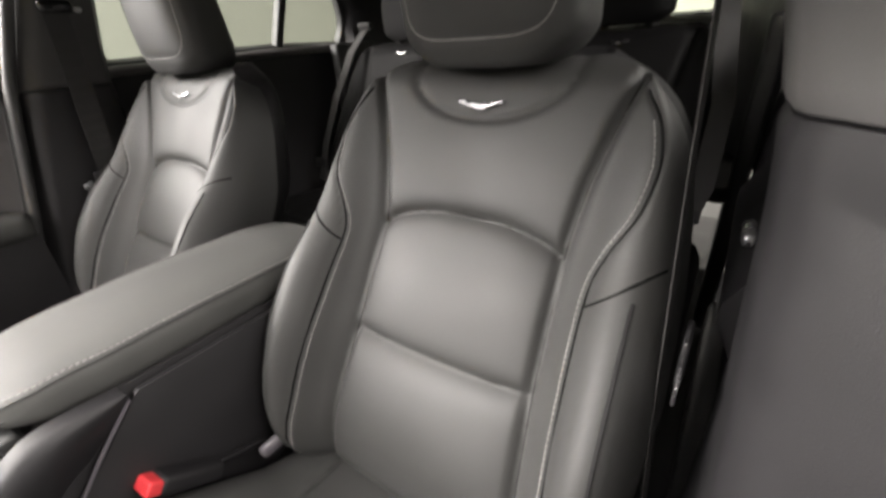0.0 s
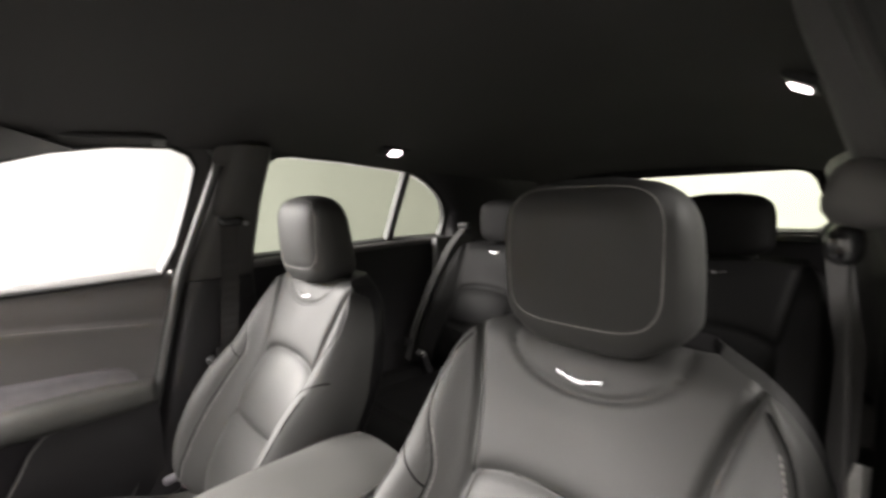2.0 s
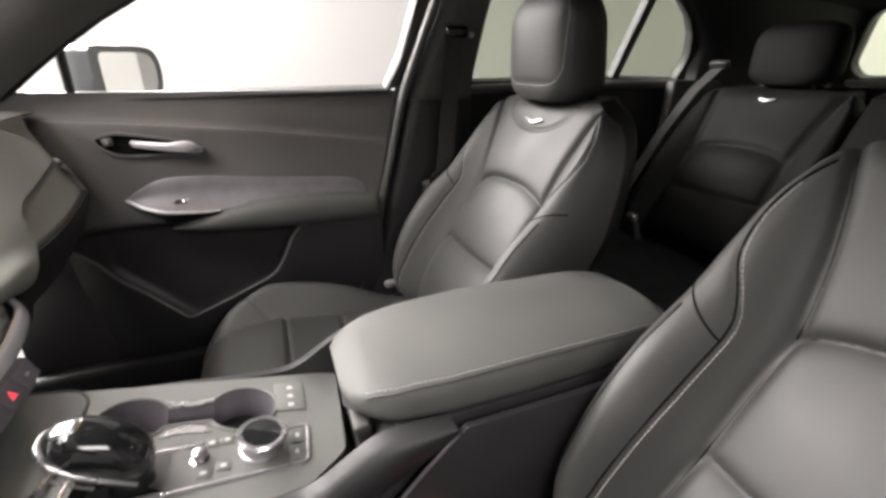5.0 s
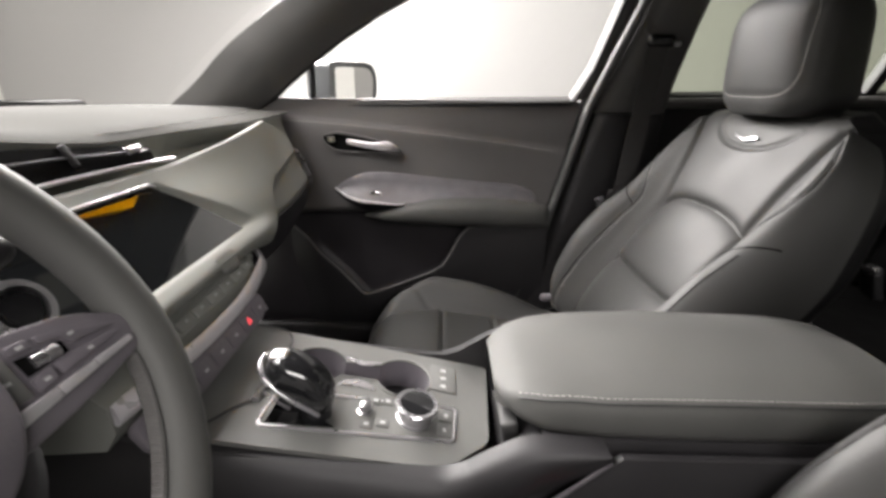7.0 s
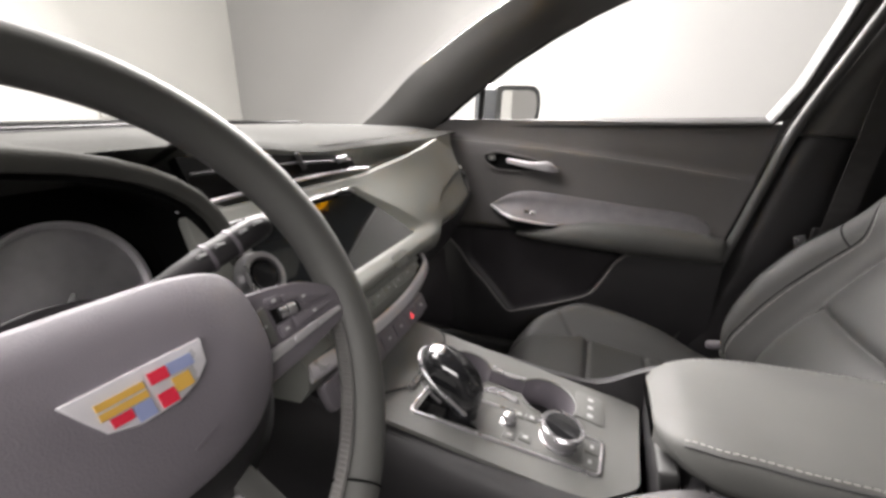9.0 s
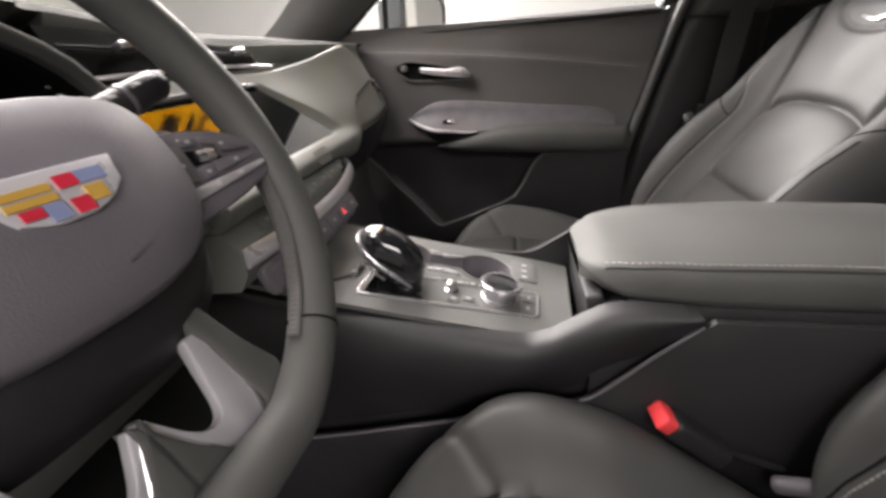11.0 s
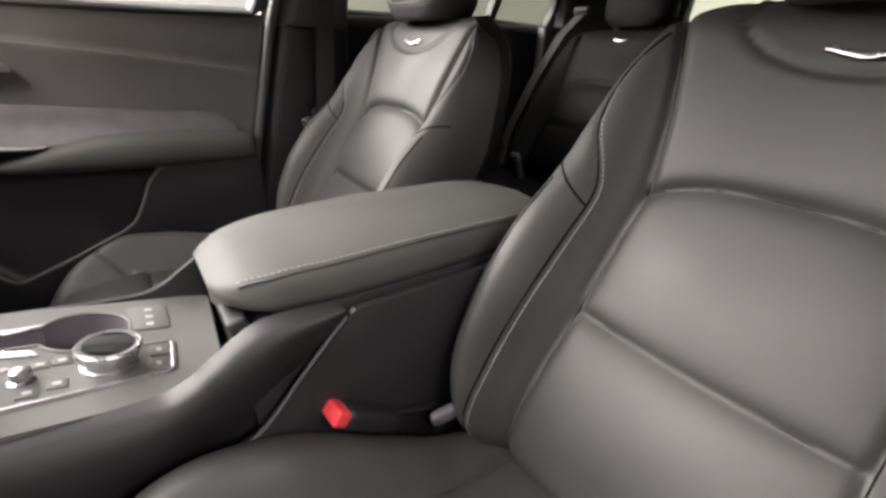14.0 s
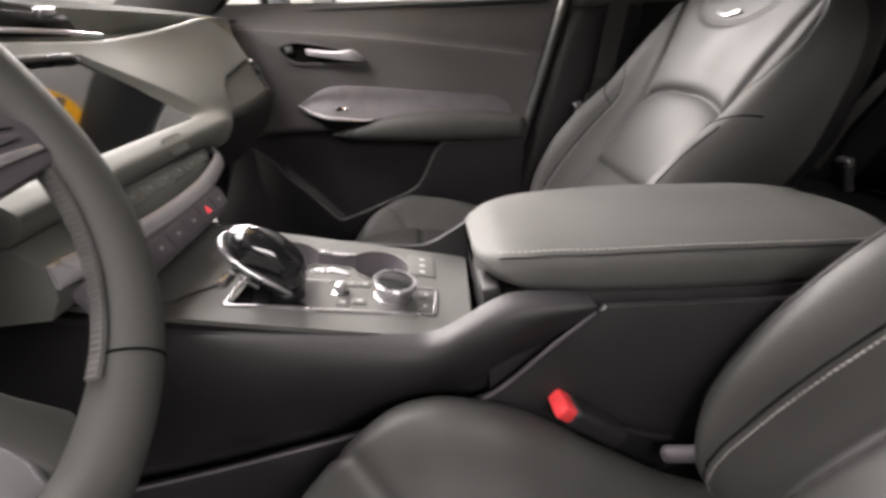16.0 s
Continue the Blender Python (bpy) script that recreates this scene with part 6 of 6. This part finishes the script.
part("lid_base", rbox((0.205, 0.42, 0.012), (0.010, -0.255, 0.909), (0, 0, 0), 0.004), PLASTIC, lid)
# Solid dark block stands in for the shade inside the opening.
part("storage_mouth", rbox((0.16, 0.02, 0.05), (0.005, -0.492, 0.888), (12, 0, 0), 0.004), RUBBER, con, "dark block in place of the shaded storage opening under the lid")


# ---- belts, buckles, fittings ----
def belt(s, lift=0.0, inward=0.0, cover=0.0):
    b = thing("seat_belt", "black woven seat belt hanging from the pillar loop", "seat belt", (s * 0.64, -0.09, 0.45), "seat belts")
    x0 = 0.606 - inward
    loop = part("belt_loop", rbox((0.020, 0.062, 0.026), (s * (x0 + 0.004), -0.085, 1.360 + lift), (0, 0, 0), 0.009), GLOSS, b, "black belt guide loop")
    part("loop_cover", rbox((0.030 + cover, 0.046, 0.042), (s * (x0 + 0.022 - cover), -0.100, 1.392 + lift), (0, s * 12, 0), 0.014), TRIM, b, "grey height adjuster cover")
    part("loop_bolt", rbox((0.012, 0.012, 0.010), (s * x0, -0.048, 1.353 + lift), (0, 0, 0), 0.003), CHROME, b)
    rings = []
    for t in range(13):
        k = t / 12
        z = 1.352 + lift - 0.80 * k
        x = x0 + 0.006 + 0.048 * k - 0.004 * math.sin(math.pi * k)
        y = -0.088 - 0.045 * k
        rings.append([(s * x, y - 0.023, z), (s * (x + 0.0012), y - 0.023, z), (s * (x + 0.0012), y + 0.023, z), (s * x, y + 0.023, z)])
    part("webbing", loft(rings), WEBBING, b, "black woven webbing", 30)
    part("tongue", rbox((0.006, 0.040, 0.05), (s * 0.640, -0.120, 0.985), (0, 0, 0), 0.003), PLASTIC, b)
    part("tongue_plate", rbox((0.003, 0.022, 0.03), (s * 0.640, -0.155, 0.975), (20, 0, 0), 0.001), CHROME, b, "bright steel tongue")
    return b


belt(-1)
belt(1, 0.004, 0.008, 0.010)


def buckle(at, lean, turn, red, stalk):
    k = thing("belt_buckle", "black belt buckle with a red release key" if red else "black rear belt buckle with bright slot", "belt buckle", at, "belt buckles")
    m = Matrix.Translation(at) @ pose(0, 0, 0, lean, 0, turn)
    part("buckle_body", rbox((0.040, 0.026, 0.085), (0, 0, -0.036), (0, 0, 0), 0.007, m=m), PLASTIC, k, "", 50)
    part("release_key", rbox((0.036, 0.019, 0.022), (0, 0, 0.010), (0, 0, 0), 0.004, m=m), RED if red else CHROME, k, "red release key" if red else "bright slot", 50)
    part("buckle_stalk", tube([m @ Vector((0, 0, -0.05)), m @ Vector((0, 0.008, -0.05 - stalk / 2)), m @ Vector((0, 0.022, -0.05 - stalk))], [0.012, 0.011, 0.010], 10, flat=0.5), PLASTIC, k)
    return k


buckle((0.140, -0.416, 0.790), 52, 4, True, 0.10)
buckle((-0.140, -0.416, 0.790), 52, -4, True, 0.10)
buckle((-0.515, 0.505, 0.835), 20, 0, False, 0.03)
buckle((-0.155, 0.600, 0.985), 15, 0, False, 0.10)
buckle((0.515, 0.505, 0.835), 20, 0, False, 0.03)

# rear outer belts
for s in (-1, 1):
    rb = thing("rear_seat_belt", "black woven rear seat belt lying over the bench", "seat belt", (s * 0.585, 0.72, 0.8), "rear seat belts")
    rings = [[(s * (x - 0.022), y, z), (s * (x + 0.022), y + 0.01, z), (s * (x + 0.022), y + 0.012, z), (s * (x - 0.022), y + 0.002, z)] for x, y, z in ((0.56, 0.80, 1.30), (0.575, 0.715, 1.22), (0.60, 0.635, 1.08), (0.60, 0.54, 0.92), (0.57, 0.475, 0.815))]
    part("webbing", loft(rings), WEBBING, rb, "", 40)
    part("belt_guide", rbox((0.060, 0.020, 0.024), (s * 0.56, 0.795, 1.298), (25, 0, 0), 0.006), PLASTIC, rb, "black belt guide")
    part("tongue", rbox((0.044, 0.008, 0.03), (s * 0.588, 0.500, 0.872), (-25, 0, 0), 0.003), PLASTIC, rb, "black belt tongue")

# roof lamps over the rear doors
for s in (-1, 1):
    l = thing("roof_lamp", "small lit reading lamp in the headliner edge", "lamp", (s * 0.525, 0.42, 1.57), "roof lamps")
    m = Matrix.Translation((s * 0.525, 0.42, roof_z(0.525, 0.42) - 0.002)) @ pose(0, 0, 0, 0, s * 28, 0)
    part("bezel", rbox((0.05, 0.12, 0.016), (0, 0, 0), (0, 0, 0), 0.006, m=m), PLASTIC, l)
    part("lens", rbox((0.030, 0.045, 0.010), (0, 0, -0.008), (0, 0, 0), 0.004, m=m), LAMP, l, "lit white lens")

# grab handle over the passenger door
for s in (-1,):
    g = thing("grab_handle", "black folding grab handle above the door", "grab handle", (s * 0.58, -0.33, 1.57))
    c = curve([(s * 0.60, -0.425, 1.560), (s * 0.575, -0.415, 1.562), (s * 0.562, -0.38, 1.560), (s * 0.56, -0.325, 1.562), (s * 0.562, -0.27, 1.566), (s * 0.575, -0.235, 1.568), (s * 0.60, -0.225, 1.566)], 5)
    part("grip", tube(c, 0.0095, 10, flat=0.8), PLASTIC, g, "", 60)
    for y in (-0.415, -0.236):
        part("pivot_cover", rbox((0.03, 0.03, 0.022), (s * 0.594, y, 1.563), (0, s * 25, 0), 0.006), SATIN, g)

# sun visors, folded up; one has its label
def visor_z(x, y):
    return 1.578 + 0.20 * (y + 0.60) - 0.10 * (abs(x) - 0.2)


for s in (-1, 1):
    v = thing("sun_visor", "dark sun visor folded up with a pale warning label" if s < 0 else "dark sun visor folded up", "sun visor", (s * 0.36, -0.60, 1.585), "sun visors")
    out = round_poly([(0.17, -0.67), (0.55, -0.66), (0.54, -0.49), (0.17, -0.485)], 0.025)
    part("visor_panel", plate([(s * x, y) for x, y in out], [], lambda x, y: Vector((x, y, visor_z(x, y))), (0, 0, 0.020), 0.005), HEADLINER, v, smooth=40)
    if s < 0:
        lab = [(-0.318, -0.632), (-0.325, -0.520), (-0.415, -0.520), (-0.415, -0.514), (-0.518, -0.512), (-0.512, -0.622)]
        part("warning_label", plate(lab, [], lambda x, y: Vector((x, y, visor_z(x, y) - 0.0012)), (0, 0, -0.001)), PAPER, v, "pale paper warning label", 0)

# interior mirror
im = thing("interior_mirror", "frameless interior mirror on a short stem", "mirror", (0.0, -0.56, 1.53))
nrm = Vector((0.37, 0.87, -0.33)).normalized()
mx = Vector((0.92, -0.391, 0)).normalized()
my = nrm.cross(mx)
MM = Matrix.Translation((-0.02, -0.555, 1.530)) @ Matrix((mx, my, nrm)).transposed().to_4x4()
oval = round_poly([(-0.125, -0.036), (0.125, -0.036), (0.125, 0.036), (-0.125, 0.036)], 0.028)
part("housing", loft([[MM @ Vector((x * k, y * k, d)) for x, y in oval] for k, d in ((0.55, -0.030), (0.92, -0.018), (1.0, -0.004), (0.99, 0.0))]), GLOSS, im, "black mirror housing", 60)
part("mirror_glass", plate([(x * 0.97, y * 0.95) for x, y in oval], [], lambda x, y: MM @ Vector((x, y, 0.0005)), nrm * 0.002), MIRROR, im, "bright mirror glass", 0)
part("stem", tube([MM @ Vector((0, 0.01, -0.025)), (0.0, -0.63, 1.575), (0.0, -0.68, 1.60)], 0.011, 10), PLASTIC, im)

# outside mirror
om = thing("door_mirror", "dark door mirror outside the passenger window", "door mirror", (-0.90, -0.95, 1.22))
ga, gb = Vector((-0.865, -0.905, 1.252)), Vector((-1.045, -0.812, 1.257))
gx = (gb - ga).normalized()
gn = Vector((-gx.y, gx.x, 0)) if gx.x > 0 else Vector((gx.y, -gx.x, 0))
gn = gn if gn.y > 0 else -gn
span = (gb - ga).length
oval = round_poly([(-0.004, -0.060), (span, -0.056), (span + 0.012, 0.02), (span - 0.01, 0.062), (0.0, 0.062)], [0.02, 0.04, 0.05, 0.05, 0.02])
rings = []
for k, d in ((0.90, 0.004), (1.08, 0.004), (1.14, -0.02), (1.03, -0.06), (0.9, -0.09), (0.6, -0.115), (0.2, -0.125)):
    rings.append([ga + gx * (span / 2 + (u - span / 2) * k - 0.15 * max(0, -d - 0.02)) + Vector((0, 0, v * k)) + gn * d for u, v in oval])
part("housing", loft(rings), PAINT, om, "dark painted mirror housing", 60)
part("mirror_glass", plate([(span / 2 + (u - span / 2) * 0.86, v * 0.84) for u, v in oval], [], lambda u, v: ga + gx * u + Vector((0, 0, v)) + gn * 0.0045, gn * 0.002), MIRROR, om, "bright mirror glass", 0)
part("foot", rbox((0.12, 0.05, 0.03), (-0.81, -0.96, 1.196), (0, 0, 0), 0.012), PLASTIC, om)

# film sticker on the windscreen
def screen_at(u, t):
    """The inner face of the windscreen, across (u) and up (t)."""
    return Vector(((0.70 - 0.17 * t) * u, -1.326 + 0.67 * t - 0.14 * (1 - u * u) * (1 - 0.55 * t), 1.169 + 0.385 * t + 0.035 * (1 - u * u) * t + 0.05 * math.sin(math.pi * t)))


stk = curve([(-0.50, 0.775, 0), (-0.70, 0.775, 0), (-0.88, 0.785, 0), (-0.985, 0.805, 0), (-1.06, 0.855, 0), (-1.02, 0.92, 0), (-0.87, 0.935, 0), (-0.68, 0.935, 0), (-0.50, 0.93, 0)], 4)
w = thing("windscreen_sticker", "yellow film sticker with dark and blue marks on the windscreen", "sticker", screen_at(-0.8, 0.85))
part("film", plate([(p.x, p.y) for p in stk], [], screen_at, (0, 0.001, -0.0015)), YELLOW, w, "", 0)
for u0, u1, t0, t1, mat in ((-0.96, -0.92, 0.80, 0.83, BLUE), (-0.84, -0.81, 0.81, 0.90, PLASTIC), (-0.78, -0.75, 0.81, 0.90, PLASTIC), (-0.71, -0.63, 0.82, 0.90, PLASTIC)):
    part("print", plate([(u0, t0), (u1, t0), (u1, t1), (u0, t1)], [], lambda u, t: screen_at(u, t) + Vector((0, 0.0014, -0.002)), (0, 0.0006, -0.0009)), mat, w, "printed mark", 0)

# wall outlets and a seam in the booth walls
for n, at, size in (("wall_box", (-3.52, -0.83, 1.13), (0.02, 0.14, 0.10)), ("wall_box", (-2.05, -4.51, 1.24), (0.12, 0.03, 0.16))):
    solid(n, rbox(size, at, (0, 0, 0), 0.006), WALLPAINT, "small pale wall box", "wall box", "wall boxes")
solid("wall_joint", rbox((0.05, 0.03, 3.2), (-1.52, 4.905, 1.6), (0, 0, 0), 0.004), DASH, "grey joint strip in the back wall", "wall joint", kind="structure")
